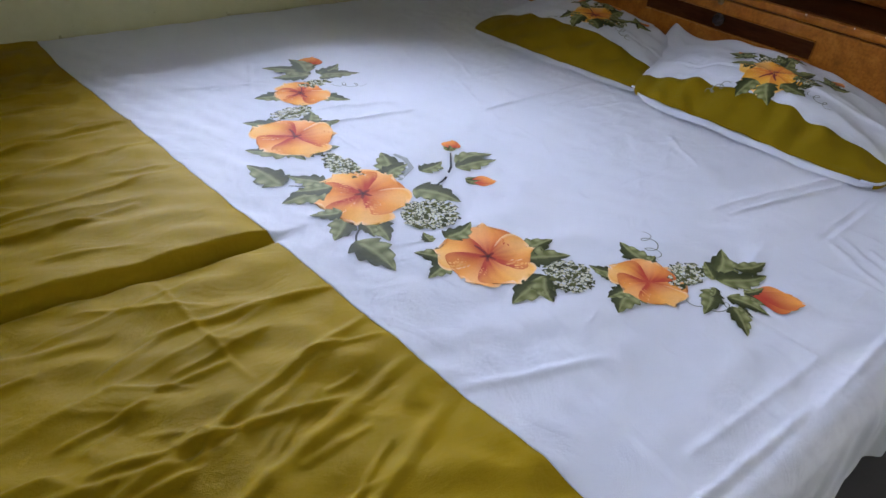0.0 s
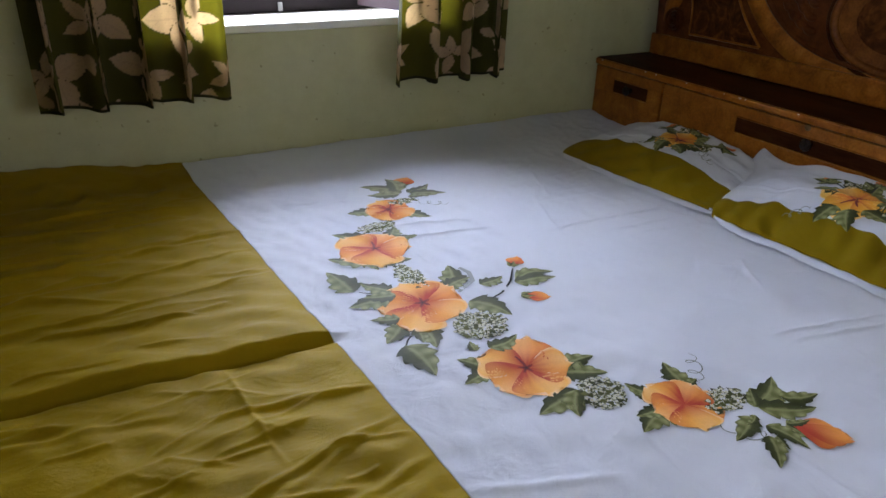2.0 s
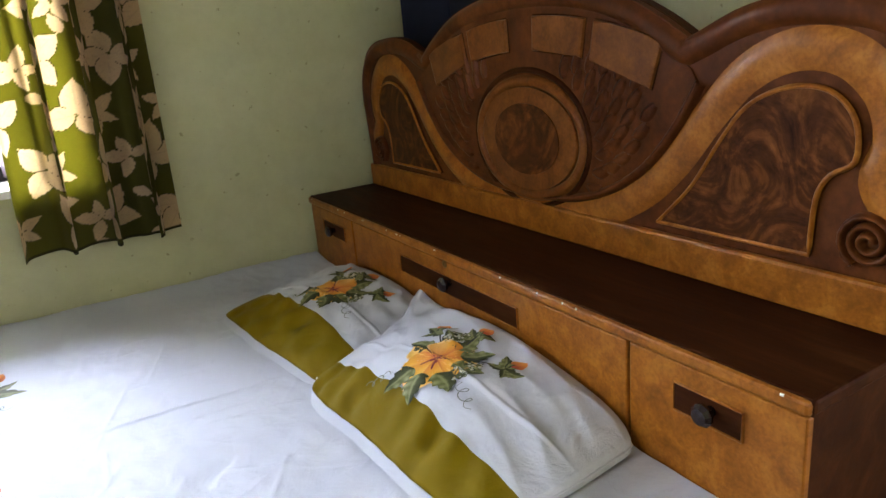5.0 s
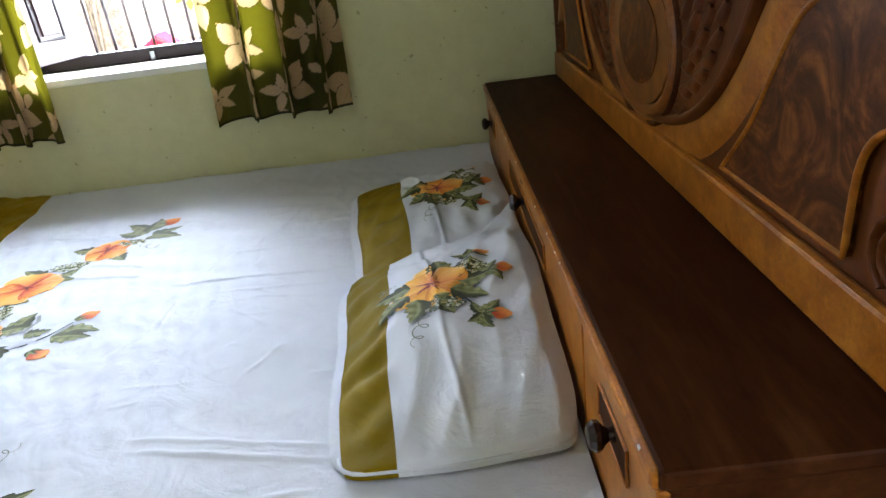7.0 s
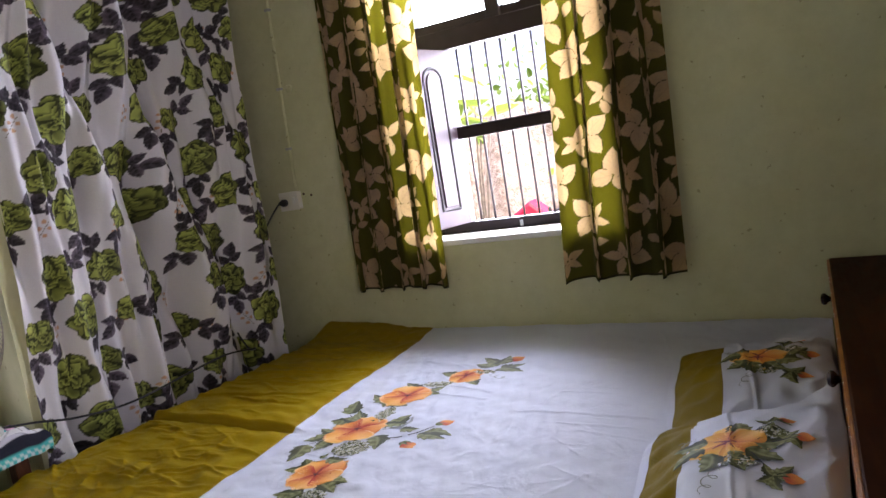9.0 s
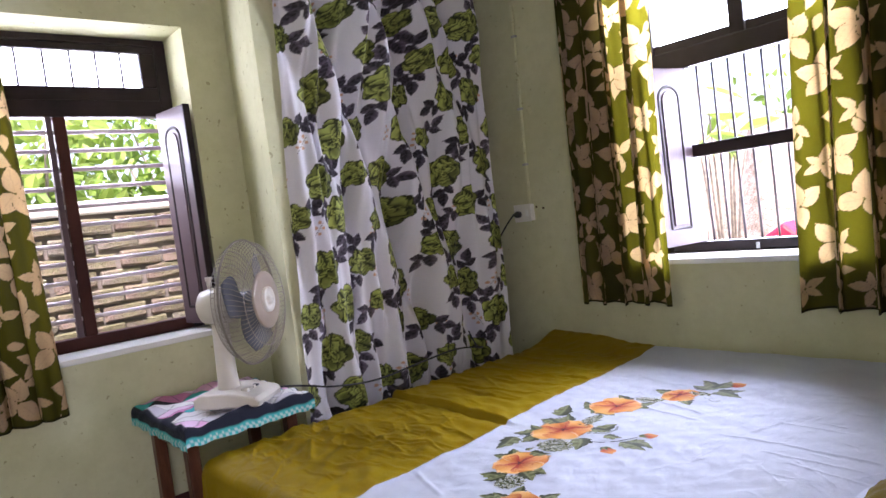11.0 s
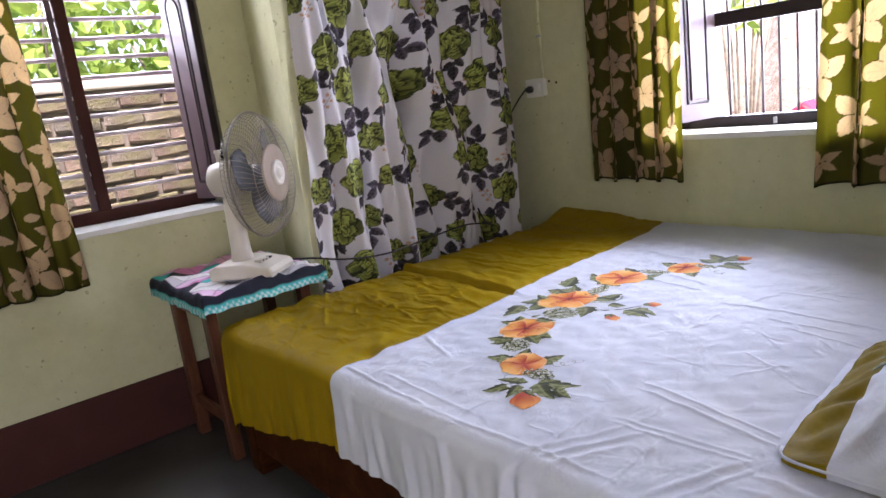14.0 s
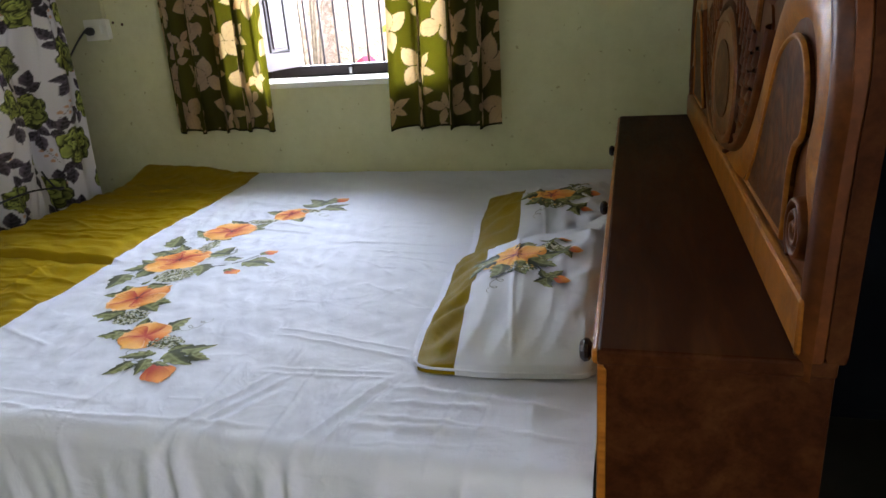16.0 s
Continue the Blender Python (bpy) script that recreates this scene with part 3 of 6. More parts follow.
def bed_cloth(name, x_of, nu, hem, parent, material, label, west=False):
    """A panel of the cover: x_of(u, y) across it; it lies on the bed and hangs down in front."""
    flat = np.linspace(-0.012, SIDE_Y + 0.035, 560)
    u = np.linspace(0, 1, nu)
    hang = np.linspace(0.004, 1, 70)
    X0 = np.array([x_of(u, y) for y in flat])
    Y0 = np.repeat(flat[:, None], nu, 1)
    Z0 = bed_z(X0, Y0)
    xe, ye = X0[-1], flat[-1]
    depth = 0.035 * (np.pi / 2 - 1) + (BED_Z - hem(xe))
    Hh = hang[:, None] * depth[None, :]
    out, down = drape(Hh, 0, 0.035, 1)
    ripple = np.clip((down - 0.02) / 0.2, 0, 1)
    Xh = np.repeat(xe[None, :], 70, 0)
    sway = 0.008 * waves(Xh * 1.0, 0.12 * down, 21, 9, 0.09, 0.3) + 0.005 * waves(Xh, 0.15 * down, 22, 6, 0.03, 0.07)
    folds = sum(2.4 * eh * np.exp(-((Xh - ex + 0.25 * (bx - ex) * down / 0.3) / (1.5 * ew)) ** 2) for ex, bx, ew, eh in EDGE_FOLDS)
    Yh = ye - out - ripple * (0.006 + sway) - np.clip(down / 0.05, 0, 1) * folds
    Zh = Z0[-1][None, :] - down
    P = np.stack([np.vstack([X0, Xh + ripple * 0.004 * waves(Xh, down, 5, 4, 0.1, 0.3)]), np.vstack([Y0, Yh]), np.vstack([Z0, Zh])], -1)
    if west:
        # the foot end: roll the last columns down over the edge
        over = np.clip(FOOT_X + 0.05 - P[..., 0], 0, None)
        o, d = drape(over, 0, 0.045, 1)
        P[..., 0] = np.where(over > 0, FOOT_X + 0.05 - o, P[..., 0])
        P[..., 2] = np.maximum(P[..., 2] - d, 0.14)
    return child(name, grid_mesh(name, P), material, parent, label)


bed = thing("bed", "large dark wooden bed with plain legs standing against the wall", "bed")
part("side_rail", box((-0.5, -1.835, 0.115), (1.545, -1.8, 0.325), 0.006), M_DARKTOP, bed)
part("side_rail", box((-0.5, -0.06, 0.115), (1.545, -0.025, 0.325), 0.006), M_DARKTOP, bed)
part("foot_rail", box((-0.585, -1.76, 0.115), (-0.55, -0.1, 0.325), 0.006), M_DARKTOP, bed)
for lx, ly in ((-0.585, -1.835), (-0.585, -0.11), (1.46, -1.835), (1.46, -0.11)):
    part("leg", box((lx, ly, 0), (lx + 0.085, ly + 0.085, 0.33), 0.008), M_DARKTOP, bed)
part("slat_base", box((-0.55, -1.8, 0.27), (1.545, -0.06, 0.3)), M_DARKTOP, bed)
mat = part("mattress", box((-0.58, -1.825, 0.335), (1.548, -0.02, 0.525), 0.04, seg=4), M_SHEET)
tagged(mat, "thick mattress under the cover on the bed", "mattress")

sheet = thing("bedsheet", "white cotton bedsheet with hand-painted orange flowers and an olive border", "bedsheet")
bed_cloth("white_panel", lambda u, y: seam_x(y) + (HEAD_X - seam_x(y)) * u, 400, lambda x: 0.3 + 0.012 * np.sin(7 * x) + 0.03 * np.clip(x, 0, 1), sheet, M_SHEET, "white cotton panel hanging down over the side")
bed_cloth("olive_panel", lambda u, y: -0.82 + (seam_x(y) + 0.82) * u, 300, lambda x: 0.19 + 0.13 * np.clip((x + 0.55) / 0.67, 0, 1), sheet, M_OLIVE, "olive green satin cotton border", west=True)
ys = np.linspace(-0.02, SIDE_Y + 0.04, 90)
part("seam", tube([(float(seam_x(y)), float(y), float(bed_z(seam_x(y), y)) + 0.0005) for y in ys], 0.0016, 5), M_SHEET, sheet)

LEAVES = {
    "far": [(0.514, -0.477, 0.425, -0.387), (0.504, -0.485, 0.420, -0.449), (0.509, -0.464, 0.516, -0.356), (0.530, -0.480, 0.612, -0.447), (0.534, -0.488, 0.632, -0.521), (0.522, -0.504, 0.570, -0.525)],
    "one": [(0.402, -0.552, 0.327, -0.545), (0.473, -0.591, 0.519, -0.653), (0.408, -0.596, 0.415, -0.636)],
    "oneb": [(0.320, -0.706, 0.247, -0.651), (0.349, -0.722, 0.430, -0.749), (0.367, -0.725, 0.406, -0.666), (0.287, -0.812, 0.193, -0.778), (0.276, -0.819, 0.281, -0.863), (0.290, -0.833, 0.367, -0.851)],
    "big": [(0.195, -0.931, 0.169, -0.835), (0.266, -0.964, 0.220, -0.903), (0.249, -0.993, 0.164, -0.984), (0.265, -0.989, 0.201, -0.965), (0.237, -1.069, 0.182, -1.051), (0.236, -1.086, 0.180, -1.136), (0.261, -1.108, 0.257, -1.186), (0.251, -1.109, 0.242, -1.162)],
    "big_side": [(0.208, -1.155, 0.220, -1.255), (0.393, -1.068, 0.442, -1.152), (0.394, -1.002, 0.424, -0.917), (0.375, -1.008, 0.442, -0.984), (0.446, -1.020, 0.506, -1.014)],
    "mid": [(0.518, -1.044, 0.615, -1.061), (0.528, -1.032, 0.623, -1.039), (0.492, -1.038, 0.450, -1.014)],
}
LEAVES_NEAR = {
    "two": [(0.340, -1.230, 0.407, -1.220), (0.316, -1.226, 0.321, -1.194), (0.314, -1.279, 0.272, -1.233), (0.307, -1.286, 0.251, -1.299), (0.423, -1.335, 0.491, -1.339), (0.415, -1.350, 0.484, -1.387), (0.407, -1.408, 0.318, -1.420), (0.405, -1.403, 0.369, -1.457)],
    "three": [(0.579, -1.474, 0.593, -1.405), (0.567, -1.472, 0.609, -1.468), (0.511, -1.466, 0.488, -1.423), (0.506, -1.478, 0.484, -1.450), (0.500, -1.503, 0.432, -1.531), (0.500, -1.498, 0.448, -1.497), (0.493, -1.521, 0.491, -1.542)],
    "near": [(0.640, -1.560, 0.737, -1.518), (0.644, -1.563, 0.677, -1.523), (0.645, -1.567, 0.732, -1.608), (0.700, -1.563, 0.763, -1.588), (0.616, -1.577, 0.549, -1.605), (0.624, -1.577, 0.593, -1.587), (0.618, -1.602, 0.636, -1.667), (0.598, -1.622, 0.562, -1.673), (0.611, -1.627, 0.605, -1.657)],
}
LEAVES.update(LEAVES_NEAR)
# name, flower or bud place, size, turn, lace clusters (x, y, rx, ry), pale leaves
MOTIFS = [
    ("far", "bud", 0.53, -0.43, 0.075, 0.85, [(0.49, -0.53, 0.05, 0.022)], 0.25),
    ("one", "flower", 0.436, -0.565, 0.072, 0.3, [(0.365, -0.65, 0.05, 0.024)], 0.15),
    ("oneb", "flower", 0.313, -0.763, 0.1, 0.7, [], 0.15),
    ("big", "flower", 0.303, -1.035, 0.105, 0.2, [(0.325, -0.925, 0.028, 0.065), (0.365, -1.155, 0.055, 0.045)], 0.1),
    ("two", "flower", 0.367, -1.31, 0.088, 0.9, [(0.437, -1.425, 0.04, 0.042)], 0.0),
    ("three", "flower", 0.541, -1.507, 0.068, 0.5, [(0.608, -1.528, 0.042, 0.026)], 0.0),
    ("near", "bud", 0.655, -1.62, 0.085, -0.85, [], 0.0),
]
brush = Painter(bed_z)
for key, kind_of, mx, my, size, turn, laces, pale in MOTIFS:
    for (lx, ly, rx, ry) in laces:
        brush.lace(lx, ly, rx, ry)
    for row in LEAVES[key] + (LEAVES["big_side"] if key == "big" else []):
        brush.leaf(*row, width=0.26 if key in ("near", "far") else 0.34, pale=pale)
    if kind_of == "flower":
        brush.hibiscus(mx, my, size * 0.92, turn, yellow=0.25 if key in ("two", "three", "big") else 0.0)
        brush.done("painted_flower", sheet, "painted orange hibiscus with green leaves")
    else:
        brush.bud(mx, my, turn, size)
        brush.done("painted_bud", sheet, "painted orange bud with leaf spray")
brush.stroke([(0.43, -1.085), (0.47, -1.07), (0.51, -1.04), (0.545, -0.995)], 0.0025)
brush.done("painted_stem", sheet, "painted dark stem")
for stem in ([(0.205, -0.935), (0.23, -0.96), (0.25, -0.985)], [(0.245, -1.12), (0.22, -1.14), (0.208, -1.158)]):
    brush.stroke(stem, 0.002)
    brush.done("painted_stem", sheet)
for row in LEAVES["mid"]:
    brush.leaf(*row, width=0.24, pale=0.1)
    brush.done("painted_leaf", sheet)
brush.stroke([(0.39, -1.03), (0.44, -1.0), (0.45, -0.965), (0.44, -0.94)], 0.006, (0.3, 0.32, 0.33))
brush.done("painted_leaf", sheet)
brush.bud(0.55, -0.985, 0.75, 0.05)
brush.done("painted_bud", sheet, "small painted orange bud")
brush.bud(0.505, -1.1, -0.6, 0.055)
brush.done("painted_bud", sheet, "small painted orange bud")
for curl_at in ((0.605, -1.48, 0.95, 0.09), (0.55, -1.56, -0.95, 0.1), (0.52, -0.56, -0.4, 0.09)):
    brush.curl(*curl_at)
    brush.done("painted_tendril", sheet, "thin painted grey tendril")

# ---------------------------------------------------------------- pillows


class Pillow:
    """Corners nw, ne, se, sw on the bed; u runs from the band to the headboard, v from the wall to the room."""

    def __init__(self, nw, ne, se, sw, high, seed, base=0.012, ear=0.0):
        self.k, self.high, self.seed, self.base, self.ear = [np.array(p) for p in (nw, ne, se, sw)], high, seed, base, ear

    def xy(self, u, v):
        a, b, c, d = self.k
        u, v = np.asarray(u, float)[..., None], np.asarray(v, float)[..., None]
        p = a * (1 - u) * (1 - v) + b * u * (1 - v) + c * u * v + d * (1 - u) * v
        corner = ((2 * u - 1) * (2 * v - 1)) ** 8
        wavy = np.concatenate([np.sin(11 * v + self.seed), np.sin(9 * u + 2 * self.seed)], -1) * (1 - corner)
        return p + 0.003 * wavy + 0.02 * corner * ((a + b + c + d) / 4 - p) / 0.3

    def uv(self, x, y):
        u, v = np.full(np.shape(x), 0.5), np.full(np.shape(x), 0.5)
        t = np.stack([np.asarray(x, float), np.asarray(y, float)], -1)
        for _ in range(7):
            e = 1e-4
            p = self.xy(u, v)
            du, dv, r = (self.xy(u + e, v) - p) / e, (self.xy(u, v + e) - p) / e, t - p
            det = du[..., 0] * dv[..., 1] - du[..., 1] * dv[..., 0]
            u = u + (r[..., 0] * dv[..., 1] - r[..., 1] * dv[..., 0]) / det
            v = v + (du[..., 0] * r[..., 1] - du[..., 1] * r[..., 0]) / det
        return u, v

    def height(self, u, v):
        s = np.clip((u - 0.03) / 0.97, 0, 1)
        across = np.sin(np.clip(s * 1.9, 0, 1) * np.pi / 2) ** 0.9 * (1 - 0.22 * np.clip((s - 0.75) / 0.25, 0, 1) ** 2)
        along = np.clip(np.sin(np.pi * np.clip(v * 0.94 + 0.03, 0, 1)), 0, 1) ** 0.8
        x, y = u * 0.42, v * 0.65
        w = 0.006 * waves(x, y, self.seed, 8, 0.06, 0.18) + 0.005 * (pleat(waves(x, y, self.seed + 4, 6, 0.1, 0.25, 0.5, 0.6)) - 0.5) + 0.014 * pleat(waves(x, y, self.seed + 1, 6, 0.08, 0.18, 0.4, 0.35)) * np.clip((u - 0.6) / 0.3, 0, 1)
        w = w + 0.006 * waves(x, y, self.seed + 2, 6, 0.06, 0.15, 1.57, 0.3) * np.clip((0.3 - u) / 0.1, 0, 1)
        crease = ridge(u, v, 0.42, 0.1, 0.55, 0.98, 0.014, 0.005)
        edge = np.clip(np.minimum(np.minimum(u, 1 - u) * 12, np.minimum(v, 1 - v) * 16), 0, 1)
        return self.base + self.high * across * along + (w + crease) * edge + self.ear * np.exp(-(np.abs(u - 1) / 0.13) ** 1.3 - (v / 0.1) ** 1.3)

    def z(self, x, y):
        u, v = self.uv(x, y)
        return BED_Z + self.height(u, v)

    def grid(self, u0, u1, nu, v0=0.0, v1=1.0, nv=110, skirt=True):
        u, v = np.meshgrid(np.linspace(u0, u1, nu), np.linspace(v0, v1, nv))
        p = self.xy(u, v)
        P = np.concatenate([p, (BED_Z + self.height(u, v))[..., None]], -1)
        return P


def pillow(nw, ne, se, sw, high, seed, flower, size, turn, band, label, base=0.012, ear=0.0):
    pw = Pillow(nw, ne, se, sw, high, seed, base, ear)
    ob = thing("pillow", label, "pillow", group="pillows on the bed")

    def closed(P, thick):
        """Close a cloth grid downwards so that it has a body."""
        low = P.copy()
        low[..., 2] = np.maximum(np.minimum(P[..., 2] - thick, BED_Z + base * 0.4), BED_Z - 0.002)
        return np.concatenate([low[:1], P, low[-1:]], 0)

    child("cover", grid_mesh("cover", closed(pw.grid(band, 1.0, 110), 0.01)), M_SHEET, ob, "white cotton pillow cover")
    child("band", grid_mesh("band", closed(pw.grid(0.018, band, 40), 0.01)), M_OLIVE_SHADED, ob, "olive green cotton band, darkened to hold its shade")
    strip = pw.grid(-0.03, 0.02, 5)
    strip[..., 2] = BED_Z + 0.006 + (base * 0.9 - 0.006) * np.linspace(0, 1, 5)[None, :] + 0.0015 * np.sin(23 * np.linspace(0, 1, len(strip)))[:, None]
    child("hem_strip", grid_mesh("hem_strip", strip), M_SHEET, ob)
    rim = [(*pw.xy(u, 1.0), BED_Z + base + 0.002) for u in np.linspace(-0.04, 1, 32)]
    part("hem", tube(rim, 0.003, 6), M_SHEET, ob, smooth=True)
    side = [[(*pw.xy(1.0, v), BED_Z + float(pw.height(1.0, v)) * k) for v in np.linspace(0, 1, 60)] for k in (1.0, 0.5, 0.0)]
    child("end_panel", grid_mesh("end_panel", np.array(side)), M_SHEET, ob)
    art = Painter(lambda x, y: pw.z(x, y) + 0.0012)
    art.deep = 0.5
    fx, fy = flower
    r = size
    art.lace(fx + 0.055 * size / 0.07, fy + 0.05, 0.03, 0.022)
    art.lace(fx + 0.02, fy - 0.075, 0.032, 0.022)
    for k in range(9):
        a = turn + 2 * math.pi * k / 9
        if k in (2,):
            continue
        art.leaf(fx + 0.55 * r * math.cos(a), fy + 0.55 * r * math.sin(a), fx + 1.35 * r * math.cos(a + 0.25), fy + 1.35 * r * math.sin(a + 0.25), 0.36)
    art.hibiscus(fx, fy, size, turn, 0.5, 0.7, 7)
    art.done("painted_flower", ob, "painted yellow-orange flower with green leaves")
    for bx, by, ba in ((0.085, 0.1, 0.5), (0.12, 0.015, 0.05), (0.1, -0.09, -0.2)):
        x0, y0 = fx + bx * 0.75 * r / 0.07, fy + by * r / 0.07
        art.stroke([(fx + 0.4 * bx, fy + 0.4 * by), (fx + 0.6 * bx, fy + 0.75 * by), (x0, y0)], 0.0018)
        for da in (1.2, -1.2, 2.4, -2.4):
            art.leaf(x0 - 0.01, y0, x0 + 0.042 * math.cos(ba + da), y0 + 0.042 * math.sin(ba + da), 0.3)
        art.bud(x0, y0, ba, 0.04)
        art.done("painted_bud", ob, "small painted orange bud on a stem")
    for curl_at in ((fx - 0.01, fy - 0.09, -1.9, 0.08), (fx - 0.07, fy + 0.06, 2.4, 0.06)):
        art.curl(*curl_at)
        art.done("painted_tendril", ob, "thin painted grey tendril")
    return ob


pillow((1.112, -0.39), (1.535, -0.28), (1.55, -0.9), (1.185, -1.0), 0.08, 31, (1.372, -0.655), 0.08, 0.2, 0.33, "white pillow with olive band and painted yellow flower, beside the wall")
pillow((1.152, -0.985), (1.55, -0.8), (1.55, -1.575), (1.196, -1.595), 0.1, 41, (1.352, -1.235), 0.084, 0.6, 0.25, "white pillow with olive band and painted yellow flower, overlapping the other", base=0.016, ear=0.07)

# ---------------------------------------------------------------- headboard and its storage ledge
YC, FX = -0.958, 1.808


def ribbon(path, width, x, height, bm=None, closed=False, steps=5):
    """A raised, rounded moulding that follows (y, z) points on the front of the headboard."""
    bm = bm or bmesh.new()
    n, rows = len(path), []
    for i, (y, z) in enumerate(path):
        a = path[(i - 1) % n if closed else max(i - 1, 0)]
        b = path[(i + 1) % n if closed else min(i + 1, n - 1)]
        d = math.hypot(b[0] - a[0], b[1] - a[1]) or 1
        ny, nz = -(b[1] - a[1]) / d, (b[0] - a[0]) / d
        w = width[i] if isinstance(width, (list, tuple)) else width
        rows.append([bm.verts.new((x - height * math.sin(math.pi * k / steps) ** 0.6, y + ny * w * (k / steps - 0.5), z + nz * w * (k / steps - 0.5))) for k in range(steps + 1)])
    for i in range(n if closed else n - 1):
        r, q = rows[i], rows[(i + 1) % n]
        for k in range(steps):
            bm.faces.new((r[k], r[k + 1], q[k + 1], q[k]))
    return bm


def smooth_path(pts, per=8):
    """A soft curve through points."""
    out, n = [], len(pts)
    for i in range(n - 1):
        p0, p1, p2, p3 = pts[max(i - 1, 0)], pts[i], pts[i + 1], pts[min(i + 2, n - 1)]
        for k in range(per):
            t = k / per
            out.append(tuple(0.5 * (2 * b + (c - a) * t + (2 * a - 5 * b + 4 * c - d) * t * t + (3 * b - a - 3 * c + d) * t ** 3) for a, b, c, d in zip(p0, p1, p2, p3)))
    return out + [tuple(pts[-1])]


def both(pts):
    """Half of the pattern as (distance from the middle, height), mirrored into one line."""
    half = [(YC - d, z) for d, z in pts]
    return [(2 * YC - y, z) for y, z in half[::-1]] + half[1 if abs(pts[0][0]) < 1e-6 else 0:]


TOP_HALF = smooth_path([(0.0, 1.352), (0.15, 1.343), (0.3, 1.312), (0.41, 1.262), (0.485, 1.215)], 7) + smooth_path([(0.53, 1.232), (0.61, 1.262), (0.71, 1.274), (0.825, 1.258), (0.897, 1.205), (0.926, 1.12), (0.918, 1.03), (0.91, 0.95), (0.905, 0.86), (0.9, 0.77)], 6)
outline = both(TOP_HALF)

M_TEAK_S = wood("scroll_teak", (0.1, 0.029, 0.005, 1), (0.18, 0.058, 0.009, 1), (0.27, 0.1, 0.017, 1), rough=0.32, spec=0.2)
board = thing("headboard", "carved teak headboard with an oval medallion, scrolls and burl panels", "headboard")
part("back_panel", prism(outline, "x", FX, FX + 0.016, 0.004), M_TEAK_V, board, "dark teak back panel")
# Slightly larger dark layer behind the panel, darkening the board's end edges.
part("back_frame", prism([(YC + (y - YC) * 1.003, z + 0.002) for y, z in outline], "x", FX + 0.016, FX + 0.04, 0.004), M_DARKTOP, board, "dark brown back frame behind the panel")
arch_top = both(smooth_path([(0.0, 1.31), (0.15, 1.3), (0.3, 1.268), (0.4, 1.225), (0.49, 1.165)], 6))
arch_low = both(smooth_path([(0.0, 0.868), (0.15, 0.878), (0.28, 0.915), (0.38, 0.975), (0.455, 1.055), (0.505, 1.14)], 6))
part("carved_field", prism(arch_top + arch_low[::-1], "x", FX - 0.004, FX + 0.002), M_TEAK_V, board, "dark reddish carved teak field")
rim_path = [(y + (0.022 if y < YC else -0.022) * min(1, abs(y - YC) / 0.9), z - 0.024) for y, z in outline]
part("edge_moulding", ribbon(rim_path, 0.05, FX + 0.002, 0.016), M_TEAK_V, board, smooth=True)
part("bottom_rail", box((FX - 0.016, YC - 0.895, 0.775), (FX + 0.002, YC + 0.915, 0.852), 0.007), M_TEAK, board, "light teak rail")
S_HALF = smooth_path([(0.0, 0.832), (0.14, 0.84), (0.27, 0.868), (0.38, 0.925), (0.46, 0.997), (0.53, 1.084), (0.6, 1.155), (0.68, 1.19), (0.76, 1.182), (0.82, 1.13), (0.84, 1.06), (0.825, 1.0), (0.855, 0.95), (0.87, 0.9)], 7)
part("scroll_band", ribbon(both(S_HALF), 0.07, FX + 0.001, 0.009), M_TEAK, board, "light teak S-shaped band", smooth=True)
arc_low = both(smooth_path([(0.0, 0.868), (0.15, 0.878), (0.28, 0.915), (0.38, 0.975), (0.455, 1.055), (0.51, 1.14)], 7))
part("arch_moulding", ribbon(arc_low, 0.022, FX + 0.001, 0.016), M_TEAK_V, board, smooth=True)
for sgn in (1, -1):
    burl = [(YC + sgn * d, z) for d, z in [(0.42, 0.872), (0.5, 0.955), (0.56, 1.045), (0.61, 1.105), (0.68, 1.135), (0.745, 1.13), (0.785, 1.09), (0.79, 1.03), (0.755, 1.005), (0.735, 0.965), (0.73, 0.872)]]
    burl = smooth_path(burl[:1] + burl[1:], 4)
    part("burl_panel", prism(burl, "x", FX - 0.009, FX + 0.002, 0.003), M_BURL, board, "dark figured burl veneer panel")
    part("panel_bead", ribbon(burl + burl[:1], 0.009, FX - 0.007, 0.006), M_TEAK, board, smooth=True)
    spiral = [(YC + sgn * (0.82 + (0.006 + 0.038 * k / 40) * math.cos(0.42 * k)), 0.912 + (0.006 + 0.038 * k / 40) * math.sin(0.42 * k)) for k in range(41)]
    part("rosette", ribbon(spiral, 0.013, FX - 0.002, 0.016), M_TEAK_V, board, "carved spiral rosette", smooth=True)
    # carved plumes beside the medallion
    rng = random.Random(5 + sgn)
    for row in range(6):
        for k in range(12):
            a = radians(-66 + 12 * k + 6 * row)
            r0 = 0.236 + 0.027 * row
            py, pz = YC + sgn * (r0 * math.cos(a) + 0.012), 1.006 + (0.178 + 0.026 * row) * math.sin(a)
            d = abs(py - YC)
            if d > 0.43 or pz > 1.16 - 0.2 * max(0, d - 0.3) or pz < 0.905 + max(0, d - 0.22) * 0.75:
                continue
            da = a + 0.5
            tip = (py + sgn * 0.046 * math.cos(da), pz + 0.046 * math.sin(da))
            path = smooth_path([(py, pz), ((py + tip[0]) / 2 + 0.006 * math.sin(da), (pz + tip[1]) / 2 - 0.006), tip], 4)
            ws = [0.006 + 0.024 * math.sin(math.pi * (i + 0.6) / (len(path) + 0.6)) for i in range(len(path))]
            part("carved_plume", ribbon(path, ws, FX - 0.003, 0.008), M_TEAK_V, board, smooth=True)
ell = [(YC - 0.01 + 0.2 * math.cos(a), 1.006 + 0.138 * math.sin(a)) for a in np.linspace(0, 2 * math.pi, 49)[:-1]]
